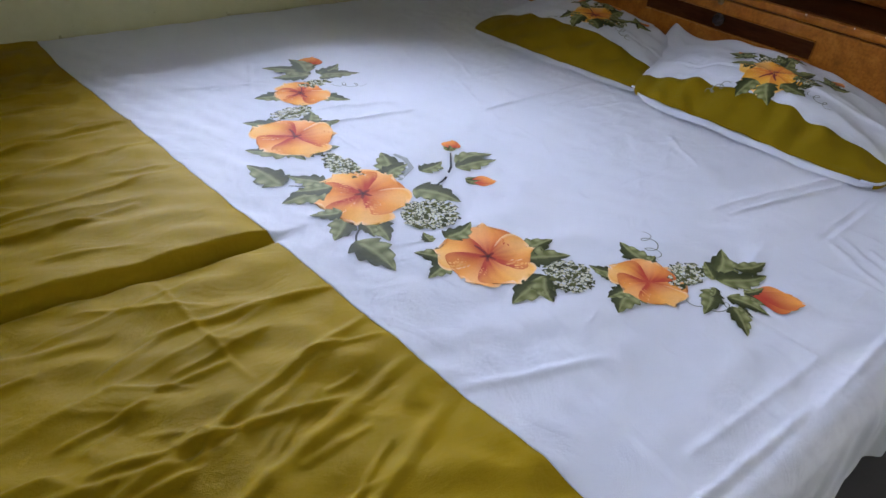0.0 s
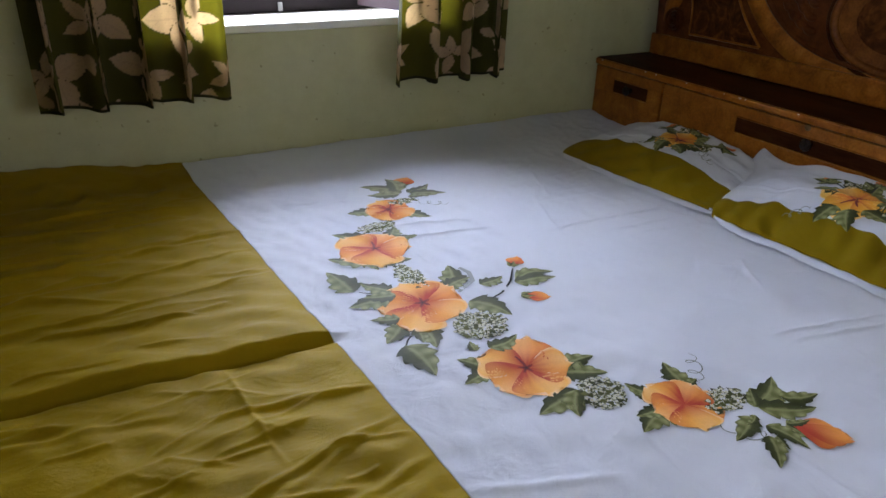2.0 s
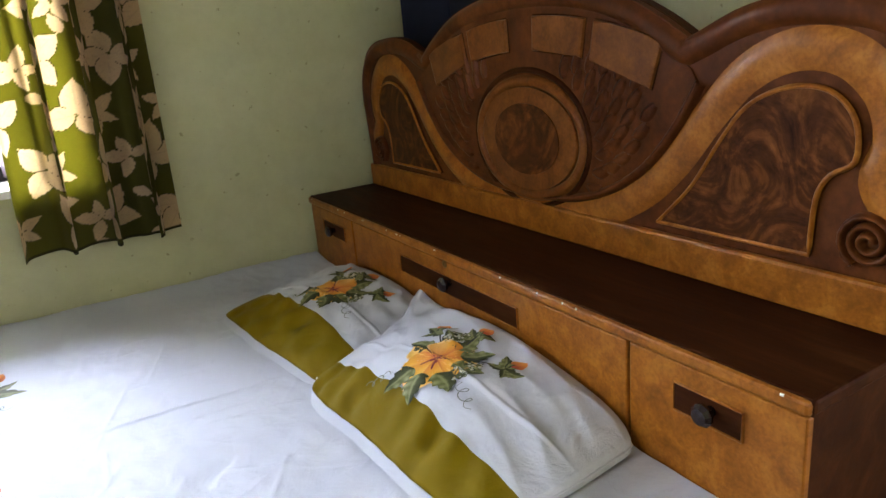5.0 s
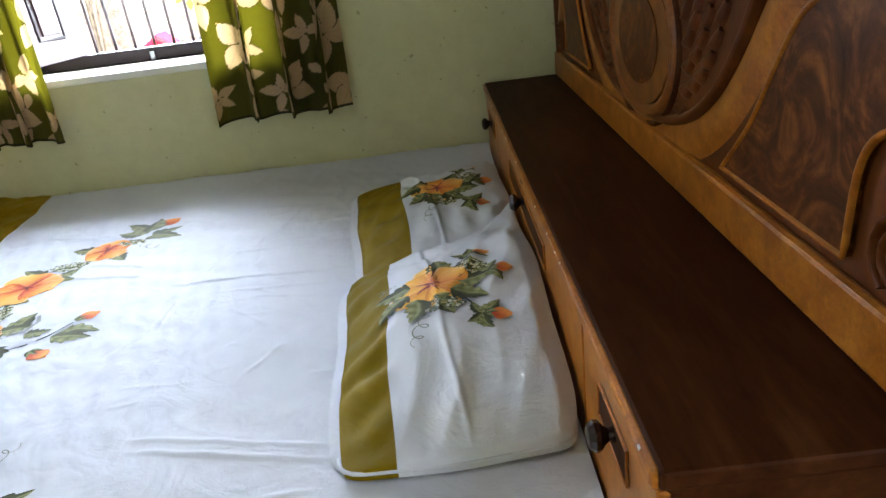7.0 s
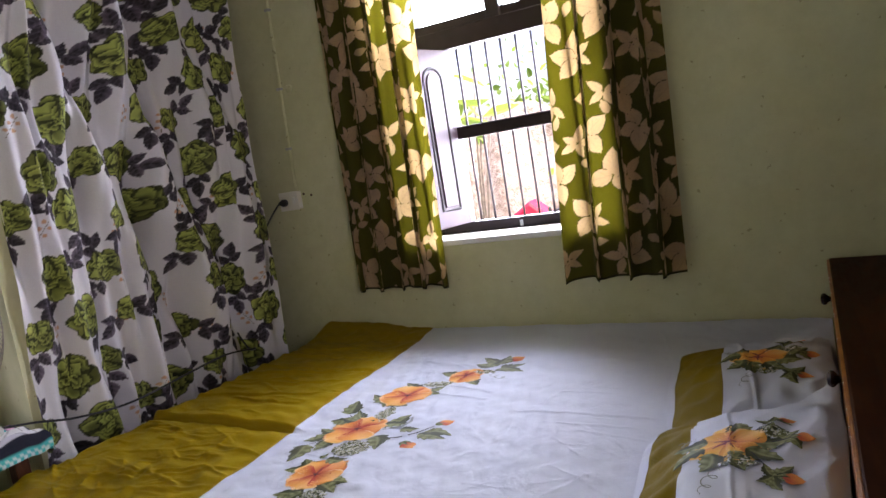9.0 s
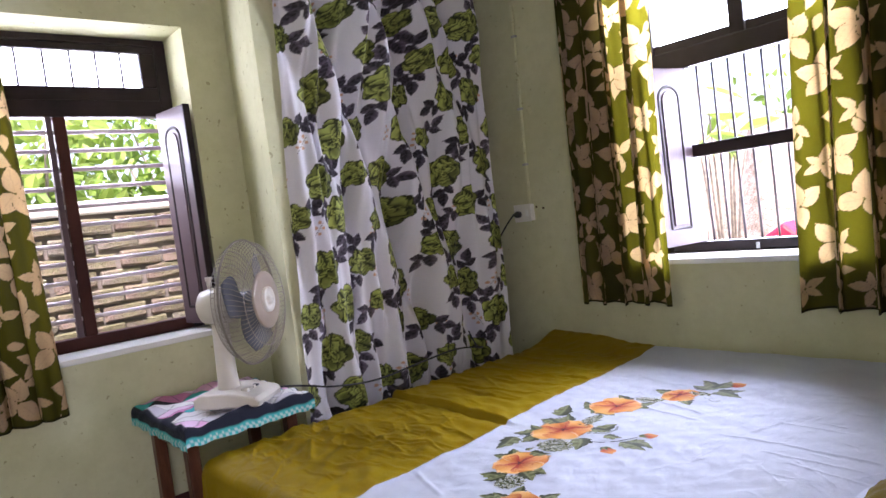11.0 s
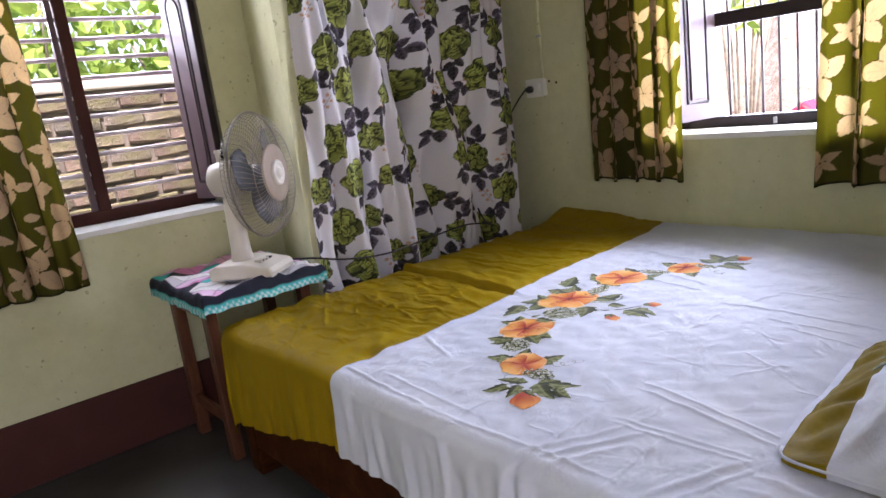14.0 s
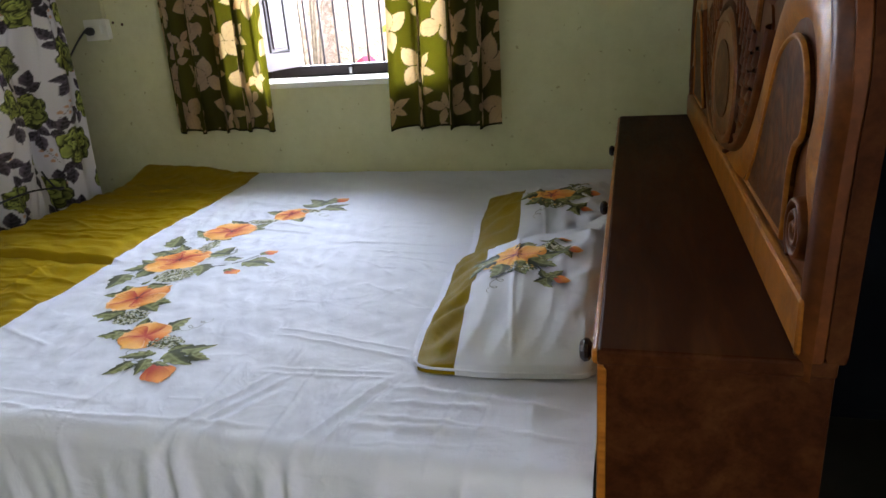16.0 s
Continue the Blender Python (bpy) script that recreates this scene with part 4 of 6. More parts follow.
part("medallion_ring", ribbon(ell, 0.034, FX + 0.001, 0.017, closed=True), M_TEAK_S, board, "teak oval ring", smooth=True)
ell3 = [(YC - 0.01 + 0.217 * math.cos(a), 1.006 + 0.163 * math.sin(a)) for a in np.linspace(0, 2 * math.pi, 49)[:-1]]
part("medallion_groove", ribbon(ell3, 0.018, FX + 0.001, 0.012, closed=True), M_DARKTOP, board, smooth=True)
ell2 = [(YC - 0.01 + 0.183 * math.cos(a), 1.006 + 0.124 * math.sin(a)) for a in np.linspace(0, 2 * math.pi, 41)[:-1]]
medal = part("medallion", prism(ell2, "x", FX - 0.012, FX + 0.002, 0.004), M_TEAK_S, board, "smooth teak oval medallion")
ell4 = [(YC - 0.01 + 0.125 * math.cos(a), 1.006 + 0.086 * math.sin(a)) for a in np.linspace(0, 2 * math.pi, 41)[:-1]]
part("burl_oval", prism(ell4, "x", FX - 0.0145, FX - 0.0125, 0.0008), M_BURL, medal, "figured burl oval inlay")
for d0, d1 in ((0.05, 0.225), (0.25, 0.43)):
    for sgn in (1, -1):
        top = [(d0 + (d1 - d0) * k / 4, 1.288 - 0.42 * (d0 + (d1 - d0) * k / 4) ** 2.1) for k in range(5)]
        low = [(d0 * 0.93 + (d1 * 0.93 - d0 * 0.93) * k / 4, 1.212 - 0.5 * (d0 + (d1 - d0) * k / 4) ** 2.1) for k in range(5)]
        seg = [(YC + sgn * d, z) for d, z in top + low[::-1]]
        part("arch_block", prism(seg, "x", FX - 0.012, FX + 0.002, 0.007), M_TEAK_S, board, "raised teak block")
        part("block_groove", ribbon(seg + seg[:1], 0.016, FX + 0.001, 0.006), M_DARKTOP, board, smooth=True)

unit = thing("storage_ledge", "teak storage ledge with drawers and a dark polished top", "cabinet")
LX0, LX1, LY0, LY1, LZ = 1.562, 1.842, -1.852, -0.016, 0.772
part("body", box((LX0 + 0.004, LY0 + 0.004, 0.0), (LX1, LY1, LZ - 0.024), 0.004), M_DARKTOP, unit, "dark reddish brown carcass")
part("top", box((LX0 - 0.004, LY0 - 0.004, LZ - 0.024), (LX1, LY1, LZ), 0.005), M_DARKTOP, unit, "dark worn polished top")
part("front_lip", box((LX0 - 0.011, LY0, LZ - 0.026), (LX0 + 0.003, LY1, LZ - 0.003), 0.006), M_TEAK, unit, "light worn teak lip")
M_KNOB = plain("dark_turned_wood", (0.012, 0.006, 0.006, 1), (0.025, 0.012, 0.011, 1), 20, 0.25, 0.05)


def knob(parent, y, z, x=LX0 - 0.004):
    m = Matrix.Translation((x, y, z)) @ Matrix.Rotation(radians(-90), 4, "Y")
    part("knob", lathe([(0.009, 0.0), (0.008, 0.008), (0.011, 0.012), (0.018, 0.018), (0.019, 0.024), (0.013, 0.031), (0, 0.033)], 10, None, m), M_KNOB, parent, "dark turned wooden knob")


for y0, y1, s0, s1, ky, kz in ((-0.372, -0.02, -0.31, -0.13, -0.223, 0.685), (-1.528, -0.379, -1.222, -0.7, -0.955, 0.694), (-1.848, -1.535, -1.755, -1.632, -1.702, 0.688)):
    front = part("drawer_front", box((LX0 - 0.004, y0, 0.4), (LX0 + 0.012, y1, LZ - 0.03), 0.003), M_TEAK, unit, "teak drawer front")
    part("slot_plate", box((LX0 - 0.0062, s0, 0.66), (LX0 - 0.003, s1, 0.708), 0.001), M_DARKTOP, front, "dark inset handle plate")
    bead = [(s0, 0.66), (s1, 0.66), (s1, 0.708), (s0, 0.708), (s0, 0.66)]
    part("plate_bead", ribbon(bead, 0.005, LX0 - 0.005, 0.003), M_TEAK, front)
    knob(front, ky, kz, LX0 - 0.005)
m = Matrix.Translation((LX0 - 0.004, -0.935, 0.736)) @ Matrix.Rotation(radians(-90), 4, "Y")
M_BRASS = plain("dull_brass", (0.12, 0.07, 0.03, 1), (0.2, 0.13, 0.06, 1), 30, 0.4, 0.1, metal=0.8)
part("keyhole", lathe([(0.0095, 0.0), (0.0095, 0.002), (0.006, 0.003), (0.0055, 0.001), (0, 0.001)], 14, None, m), M_BRASS, unit)
rng = random.Random(3)
for k in range(14):
    y = rng.uniform(-1.84, -0.05)
    part("paint_chip", box((LX0 - 0.0113, y, LZ - 0.008), (LX0 - 0.004, y + rng.uniform(0.002, 0.006), LZ - 0.0048)), M_WHITE_PAINT, unit)

cup = thing("steel_cupboard", "dark navy painted steel cupboard standing behind the headboard", "cupboard")
part("carcass", box((1.945, -0.765, 0.03), (2.4, -0.12, 1.95), 0.012), M_NAVY, cup)
part("door", box((1.935, -0.755, 0.08), (1.947, -0.445, 1.92), 0.004), M_NAVY, cup)
part("door", box((1.935, -0.44, 0.08), (1.947, -0.13, 1.92), 0.004), M_NAVY, cup)
part("plinth", box((1.96, -0.75, 0), (2.38, -0.135, 0.03)), M_NAVY, cup)

# ---------------------------------------------------------------- windows
M_GLASS = Mat("window_glass", 0.05)
M_GLASS.b.inputs["Transmission Weight"].default_value = 1.0
M_GLASS.b.inputs["Base Color"].default_value = (0.93, 0.97, 0.96, 1)
M_GLASS = M_GLASS.m
M_GALV = plain("worn_zinc", (0.3, 0.3, 0.3, 1), (0.5, 0.5, 0.48, 1), 30, 0.4, 0.1, metal=0.7)


def pane(lo, hi, parent):
    ob = part("pane", box(lo, hi), M_GLASS, parent, "clear glass pane")
    ob.visible_shadow = False
    return ob


def shutter(name, hinge, near, z0, z1, arched, parent, thick=0.026):
    """A panelled leaf from its hinge to its free edge, as (x, y) places."""
    hx, hy = hinge
    dx, dy = near[0] - hx, near[1] - hy
    w = math.hypot(dx, dy)
    m = Matrix.Translation((hx, hy, 0)) @ Matrix.Rotation(math.atan2(dy, dx), 4, "Z")
    leaf = part("shutter", box((0, -thick / 2, z0), (w, thick / 2, z1), 0.003), M_SHUTTER, parent, "mauve pink painted wooden shutter, open inwards")
    a, b, lo, hi = 0.24 * w, 0.76 * w, z0 + 0.075, z1 - 0.13
    pts = [(a, lo), (b, lo), (b, hi)] + ([((a + b) / 2 + (b - a) / 2 * math.cos(t), hi + 0.05 * math.sin(t)) for t in np.linspace(0.35, math.pi - 0.35, 7)] if arched else []) + [(a, hi)]
    for side in (-1, 1):
        face = side * thick / 2
        part("panel_groove", ribbon_flat(pts + pts[:1], 0.014, face, side * 0.004), M_FRAME_DARK, leaf)
        inner = [((x - (a + b) / 2) * 0.72 + (a + b) / 2, (z - (lo + hi) / 2) * 0.95 + (lo + hi) / 2) for x, z in pts]
        part("raised_panel", prism(inner, "y", face - side * 0.002, face + side * 0.006, 0.003), M_SHUTTER, leaf)
    part("edge_strip", box((w + 0.0005, -thick / 2 - 0.002, z0), (w + 0.007, thick / 2 + 0.002, z1), 0.001), M_FRAME_DARK, leaf, "dark umber painted edge")
    for o in (leaf, *leaf.children):
        o.data.transform(m)
    return leaf


def ribbon_flat(path, width, y, h):
    bm = bmesh.new()
    n, rows = len(path), []
    for i, (x, z) in enumerate(path):
        a, b = path[max(i - 1, 0)], path[min(i + 1, n - 1)]
        d = math.hypot(b[0] - a[0], b[1] - a[1]) or 1
        nx, nz = -(b[1] - a[1]) / d, (b[0] - a[0]) / d
        rows.append([bm.verts.new((x + nx * width * s, y + (h if abs(s) < 0.3 else 0), z + nz * width * s)) for s in (-0.5, -0.2, 0.2, 0.5)])
    for r, q in zip(rows, rows[1:]):
        for k in range(3):
            bm.faces.new((r[k], r[k + 1], q[k + 1], q[k]))
    return bm


win = tagged(new("window_1"), "dark wooden window with iron bars and open mauve shutters", "window", "", "structure")
FY0, FY1 = 0.215, 0.275
for nm, lo, hi in (
    ("jamb", (NX0, FY0, NZ0), (NX0 + 0.05, FY1, NZ1)), ("jamb", (NX1 - 0.05, FY0, NZ0), (NX1, FY1, NZ1)),
    ("head", (NX0 + 0.05, FY0, NZ1 - 0.05), (NX1 - 0.05, FY1, NZ1)), ("bottom_rail", (NX0 + 0.05, FY0, NZ0 + 0.004), (NX1 - 0.05, FY1, NZ0 + 0.05)),
    ("transom", (NX0 + 0.05, FY0 - 0.004, 1.775), (NX1 - 0.05, FY1, 1.86)), ("mullion", (0.372, FY0 - 0.002, 1.86), (0.437, FY1, NZ1 - 0.05)),
    ("lock_rail", (0.15, FY0 + 0.004, 1.378), (0.675, FY0 + 0.044, 1.433)),
):
    part(nm, box(lo, hi, 0.004), M_FRAME_DARK, win, "dark umber painted wood")
for px in (0.12, 0.672):
    part("post", box((px, FY0 + 0.002, NZ0 + 0.05), (px + 0.034, FY1 - 0.004, 1.775), 0.003), M_SHUTTER, win, "mauve painted post")
for px0, px1 in ((NX0 + 0.05, 0.372), (0.437, NX1 - 0.05)):
    part("sash", box((px0, FY0 + 0.01, 1.86), (px1, FY0 + 0.035, 1.9), 0.003), M_FRAME_DARK, win)
    pane((px0, FY0 + 0.03, 1.9), (px1, FY0 + 0.034, NZ1 - 0.05), win)
for k in range(7):
    bx = 0.19 + 0.071 * k
    part("bar", tube([(bx, FY0 + 0.045, NZ0 + 0.04), (bx, FY0 + 0.045, 1.78)], 0.0058, 8), M_BAR, win, smooth=True)
for k in range(11):
    for x0, x1 in ((NX0 + 0.05, 0.12), (0.706, NX1 - 0.05)):
        part("rod", tube([(x0, FY0 + 0.04, 1.03 + 0.068 * k), (x1, FY0 + 0.04, 1.03 + 0.068 * k)], 0.006, 6), M_BARW, win, smooth=True)
part("bolt", box((0.395, FY0 - 0.008, NZ0 + 0.008), (0.41, FY0 - 0.001, NZ0 + 0.036), 0.002), M_GALV, win, "small zinc bolt plate")
shutter("shutter", (0.148, FY0 - 0.008), (0.1, -0.02), 1.0, 1.772, True, win)
shutter("shutter", (0.678, FY0 - 0.008), (0.775, -0.018), 0.968, 1.768, True, win)

win2 = tagged(new("window_2"), "dark wooden window with horizontal iron rods and one open mauve shutter", "window", "", "structure")
GX0, GX1 = WX - 0.275, WX - 0.215
MY0, MY1 = -1.958, -1.912
for nm, lo, hi in (
    ("jamb", (GX0, WY0, WZ0), (GX1, WY0 + 0.05, WZ1)), ("jamb", (GX0, WY1 - 0.05, WZ0), (GX1, WY1, WZ1)),
    ("head", (GX0, WY0 + 0.05, WZ1 - 0.03), (GX1, WY1 - 0.05, WZ1)), ("bottom_rail", (GX0, WY0 + 0.05, WZ0 + 0.004), (GX1 + 0.002, WY1 - 0.05, WZ0 + 0.055)),
    ("transom", (GX0, WY0 + 0.05, 1.86), (GX1 + 0.004, WY1 - 0.05, 1.93)), ("mullion", (GX0, MY0, WZ0 + 0.055), (GX1 + 0.002, MY1, 1.86)),
    ("sash_rail", (GX0 + 0.015, WY0 + 0.05, 1.93), (GX1 - 0.01, WY1 - 0.05, 1.99)), ("sash_rail", (GX0 + 0.015, WY0 + 0.05, 2.14), (GX1 - 0.01, WY1 - 0.05, 2.17)),
    ("sash_stile", (GX0 + 0.015, WY1 - 0.115, 1.99), (GX1 - 0.01, WY1 - 0.05, 2.14)), ("sash_stile", (GX0 + 0.015, WY0 + 0.05, 1.99), (GX1 - 0.01, WY0 + 0.115, 2.14)),
):
    part(nm, box(lo, hi, 0.004), M_FRAME_DARK if nm not in ("mullion", "bottom_rail") else M_SKIRT, win2, "dark umber painted wood")
pane((GX0 + 0.03, WY0 + 0.115, 1.99), (GX0 + 0.034, WY1 - 0.115, 2.14), win2)
for k in range(6):
    y = WY0 + 0.16 + 0.1 * k
    part("bar", tube([(GX0 + 0.012, y, 1.96), (GX0 + 0.012, y, 2.16)], 0.006, 6), M_BAR, win2, smooth=True)
for k in range(11):
    z = 1.03 + 0.077 * k
    for y0, y1 in ((WY0 + 0.05, MY0), (MY1, WY1 - 0.05)):
        part("rod", tube([(GX1 - 0.02, y0, z), (GX1 - 0.02, y1, z)], 0.0092, 7), M_BARW, win2, smooth=True)
for y in (MY0 - 0.028, WY1 - 0.072):
    part("inner_strip", box((GX1 - 0.03, y, WZ0 + 0.055), (GX1 + 0.001, y + 0.022, 1.86), 0.002), M_SHUTTER, win2, "mauve painted strip")
shutter("shutter", (GX1 + 0.012, WY1 - 0.075), (GX1 + 0.24, WY1 - 0.04), 0.93, 1.868, True, win2)

# ---------------------------------------------------------------- printed curtains


def leaf_mask(p, q, length, width):
    t = np.clip(p / length, 0, 1)
    half = width * np.sin(np.pi * t ** 0.8) ** 0.85 * (1.15 - 0.35 * t) * np.clip((1 - t) * 4.5, 0, 1) ** 0.5
    return (p > 0) & (p < length) & (np.abs(q) < half), t, q / np.maximum(half, 1e-6)


def stamp(C, S, V, cx, cy, reach, fn):
    """Colour the part of a cloth near one motif. fn(p, q) gives a list of (mask, colour)."""
    i0, i1 = np.searchsorted(V[:, 0], [cy - reach, cy + reach])
    j0, j1 = np.searchsorted(S[0], [cx - reach, cx + reach])
    if i1 <= i0 or j1 <= j0:
        return
    p, q = S[i0:i1, j0:j1] - cx, V[i0:i1, j0:j1] - cy
    view = C[i0:i1, j0:j1]
    for mask, col in fn(p, q):
        col = np.broadcast_to(np.asarray(col, float), view.shape)
        view[mask] = col[mask]


def turned(p, q, a):
    return p * math.cos(a) + q * math.sin(a), -p * math.sin(a) + q * math.cos(a)


CREAM, OLIVE_G, OLIVE_DK = np.array((0.56, 0.4, 0.25)), np.array((0.078, 0.074, 0.005)), np.array((0.03, 0.03, 0.006))


def leaf_print(S, V, seed):
    """Cream leaves on olive: fat leaves in threes and fours, and small stars between them."""
    rng = random.Random(seed)
    C = np.broadcast_to(OLIVE_G, (*S.shape, 3)).copy()
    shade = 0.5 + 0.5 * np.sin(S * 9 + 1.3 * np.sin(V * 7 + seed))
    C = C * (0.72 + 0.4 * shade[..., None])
    row = 0
    y = float(V.min()) - 0.05
    while y < V.max() + 0.1:
        x, col = -0.05 + (0.075 if row % 2 else 0.0), row % 2
        while x < S.max() + 0.1:
            cx, cy, a0 = x + rng.uniform(-0.014, 0.014), y + rng.uniform(-0.014, 0.014), rng.uniform(0, 6.3)
            fat = (col + row // 2) % 2 == 0
            turns = [a0 + d + rng.uniform(-0.15, 0.15) for d in ((-1.15, 0.0, 1.2, 2.9) if fat else (0.0, 1.4, 2.6, 3.9, 5.1)[: rng.choice((4, 5))])]
            big = rng.uniform(0.08, 0.092) if fat else rng.uniform(0.056, 0.066)
            lengths = [big * rng.uniform(0.82, 1.05) for _ in turns]

            def cluster(p, q):
                out = []
                for a, ln in zip(turns, lengths):
                    u, v = turned(p, q, a)
                    m, t, e = leaf_mask(u - 0.003, v, ln, ln * (0.36 if fat else 0.25))
                    vein = (np.abs(e) < 0.05) | (np.abs(np.sin(t * 17 - 5 * np.abs(e))) < 0.1) & (t > 0.15)
                    tone = CREAM * (0.84 + 0.22 * t[..., None]) * (1 - 0.13 * vein[..., None])
                    out.append((m, OLIVE_DK))
                    out.append((m & (np.abs(e) < 0.93), tone))
                return out

            stamp(C, S, V, cx, cy, 0.11, cluster)
            a1 = rng.uniform(0, 6.3)

            def single(p, q):
                u, v = turned(p, q, a1)
                m, t, e = leaf_mask(u, v, 0.05, 0.013)
                return [(m, CREAM * (0.78 + 0.2 * t[..., None]))]

            if fat:
                stamp(C, S, V, cx + 0.07, cy + 0.055, 0.06, single)
            x += 0.15
            col += 1
        y += 0.125
        row += 1
    # woven edge near the hem
    C[(V < V.min() + 0.006)] = OLIVE_DK
    return C


def rose_print(S, V, seed):
    rng = random.Random(seed)
    C = np.broadcast_to(np.array((0.76, 0.74, 0.78)), (*S.shape, 3)).copy()
    spots = []
    row, y = 0, float(V.min()) - 0.05
    while y < V.max() + 0.1:
        x = (0.18 if row % 2 else 0.03)
        while x < S.max() + 0.1:
            spots.append((x + rng.uniform(-0.025, 0.025), y + rng.uniform(-0.03, 0.03), (0.075 if (row + int(x * 4)) % 2 else 0.055) * rng.uniform(0.92, 1.08)))
            x += 0.265
        y += 0.175
        row += 1
    for cx, cy, r in spots:
        # sprig of grey leaves
        for base in (rng.uniform(3.6, 5.2), rng.uniform(-0.4, 2.6)):
            ox, oy = cx + r * 0.8 * math.cos(base), cy + r * 0.8 * math.sin(base)
            lean = rng.uniform(-0.3, 0.3)
            tone = rng.uniform(0.6, 1.5)

            def sprig(p, q):
                out = []
                u, v = turned(p, q, base + lean)
                out.append(((u > -0.02) & (u < 0.075) & (np.abs(v) < 0.0016), (0.08, 0.07, 0.09)))
                for off, da, ln in ((0.012, 0.85, 0.058), (0.028, -0.9, 0.062), (0.045, 0.05, 0.068)):
                    uu, vv = turned(u - off, v, da)
                    m, t, s = leaf_mask(uu, vv, ln, ln * 0.3)
                    col = np.array((0.062, 0.05, 0.065)) * tone * (0.55 + 1.5 * np.clip(s, 0, 1) + 0.6 * (np.sin(t * 24 - 5 * np.abs(s)) > 0.5) - 0.4 * (np.abs(s) < 0.08))[..., None]
                    out.append((m, col))
                return out

            stamp(C, S, V, ox, oy, 0.19, sprig)
        if rng.random() < 0.75:
            px, py, pa = cx + rng.uniform(-0.12, 0.12), cy + r + rng.uniform(0.03, 0.06), rng.uniform(0.9, 2.2)

            def peach(p, q):
                u, v = turned(p, q, pa)
                out = [((u > 0) & (u < 0.075) & (np.abs(v) < 0.001), (0.2, 0.16, 0.1))]
                for k in range(5):
                    out.append((((u - 0.02 - 0.013 * k) ** 2 + (v - 0.012 * (-1) ** k) ** 2) < 0.0068 ** 2, (0.62, 0.37, 0.24)))
                return out

            stamp(C, S, V, px, py, 0.09, peach)
    for cx, cy, r in spots:
        ph, k1 = rng.uniform(0, 6.3), rng.choice((5, 6, 7))
        dark = rng.uniform(0.35, 1.0)

        def rose(p, q):
            d, a = np.hypot(p, q * 1.08), np.arctan2(q, p)
            edge = r * (0.86 + 0.2 * np.abs(np.sin(0.5 * k1 * a + ph)) + 0.05 * np.abs(np.sin(5.5 * a)))
            f = d / edge
            ring = f * 3.6 + 0.42 * np.sin(3 * a + ph + 5 * f) + 0.25 * np.sin(5 * a - 7 * f)
            fr = ring - np.floor(ring)
            petal = 0.5 + 0.5 * np.sin(a * (3 + np.floor(ring)) + ph * np.floor(ring))
            light = np.clip(0.3 + 0.75 * fr * (0.6 + 0.4 * petal), 0, 1) * np.where(fr < 0.13, 0.12, 1) * np.where(np.abs(petal - 0.04) < 0.05, 0.3, 1)
            light = light * (1 - (0.9 - 0.5 * dark) * np.clip(0.15 + (p - 0.3 * q) / (1.6 * r), 0, 1))
            col = np.array((0.018, 0.022, 0.005)) + (np.array((0.46, 0.52, 0.13)) - 0.02) * np.clip(1.2 * light, 0, 1)[..., None] ** 1.7
            return [(f < 1, col), ((f >= 1) & (f < 1.05), (0.05, 0.05, 0.02))]

        stamp(C, S, V, cx, cy, r * 1.3, rose)
    return C


def curtain(name, label, along, a0, a1, b0, b1, at, z0, z1, gather, folds, amp, seed, print_of, material, step=0.0034, soft=0.0, group="", wide=0.88, tall=0.85):
    """A hanging cloth from a0 to a1 at the top, b0 to b1 at the hem, along 'x' or 'y', in the plane at."""
    width = (b1 - b0) * gather
    nu, nv = int(width / step), int((z1 - z0) / step)
    S, V = np.meshgrid(np.linspace(0, width, nu), np.linspace(0, z1 - z0, nv))
    f, h = S / width, V / (z1 - z0)
    rng = np.random.default_rng(seed)
    ph = rng.uniform(0, 6.3, 6)
    wave = np.sin(2 * np.pi * folds * f + ph[0] + 0.5 * np.sin(2.2 * h + ph[1])) + 0.45 * np.sin(2 * np.pi * folds * 1.7 * f + ph[2] - 0.8 * h) + 0.2 * np.sin(2 * np.pi * folds * 3.3 * f + ph[3] + h)
    wave = np.tanh(wave * 1.1)
    reach = amp * (0.75 + 0.35 * (1 - h)) * wave
    if soft:
        diag = waves(S, V * 0.55, seed + 5, 8, 0.22, 0.5, 0.5, 0.3)
        reach = reach * (0.35 + 0.65 * h) + (0.5 + 0.5 * h) * soft * (0.8 * diag + 0.9 * pleat(waves(S, V * 0.6, seed + 7, 6, 0.3, 0.6, 0.6, 0.3)) - 0.4) + 0.28 * soft * waves(S, V * 0.4, seed + 6, 7, 0.07, 0.18, 0.3, 0.3)
        reach = reach * np.clip(f * 14, 0.25, 1) * np.clip((1 - f) * 9, 0.25, 1) - 0.1 * np.sin(np.pi * f ** 1.5)
    slide = -(0.14 if soft else 0.8) / max(folds, 1) * np.cos(2 * np.pi * folds * f + ph[0]) / (2 * np.pi) * 2.0
    pos = (a0 + (a1 - a0) * f) * h + (b0 + (b1 - b0) * f) * (1 - h) + slide * (b1 - b0)
    zz = z0 + V + 0.005 * np.sin(2 * np.pi * folds * f + ph[4]) * (1 - h) ** 4
    P = np.stack([pos, at + reach, zz] if along == "x" else [at + reach, pos, zz], -1)
    ob = thing(name, label, "curtain", group=group)
    child("cloth", grid_mesh("cloth", P, print_of(S * wide, V * tall, seed)), material, ob)
    mid = lambda v: (a0 + (a1 - a0) * v)
    ends = [(mid(-0.03), at, z1 - 0.01), (mid(1.03), at, z1 - 0.01)] if along == "x" else [(at, mid(-0.03), z1 - 0.01), (at, mid(1.03), z1 - 0.01)]
    part("rod", tube(ends, 0.006, 8), M_GALV, ob, smooth=True)
    return ob


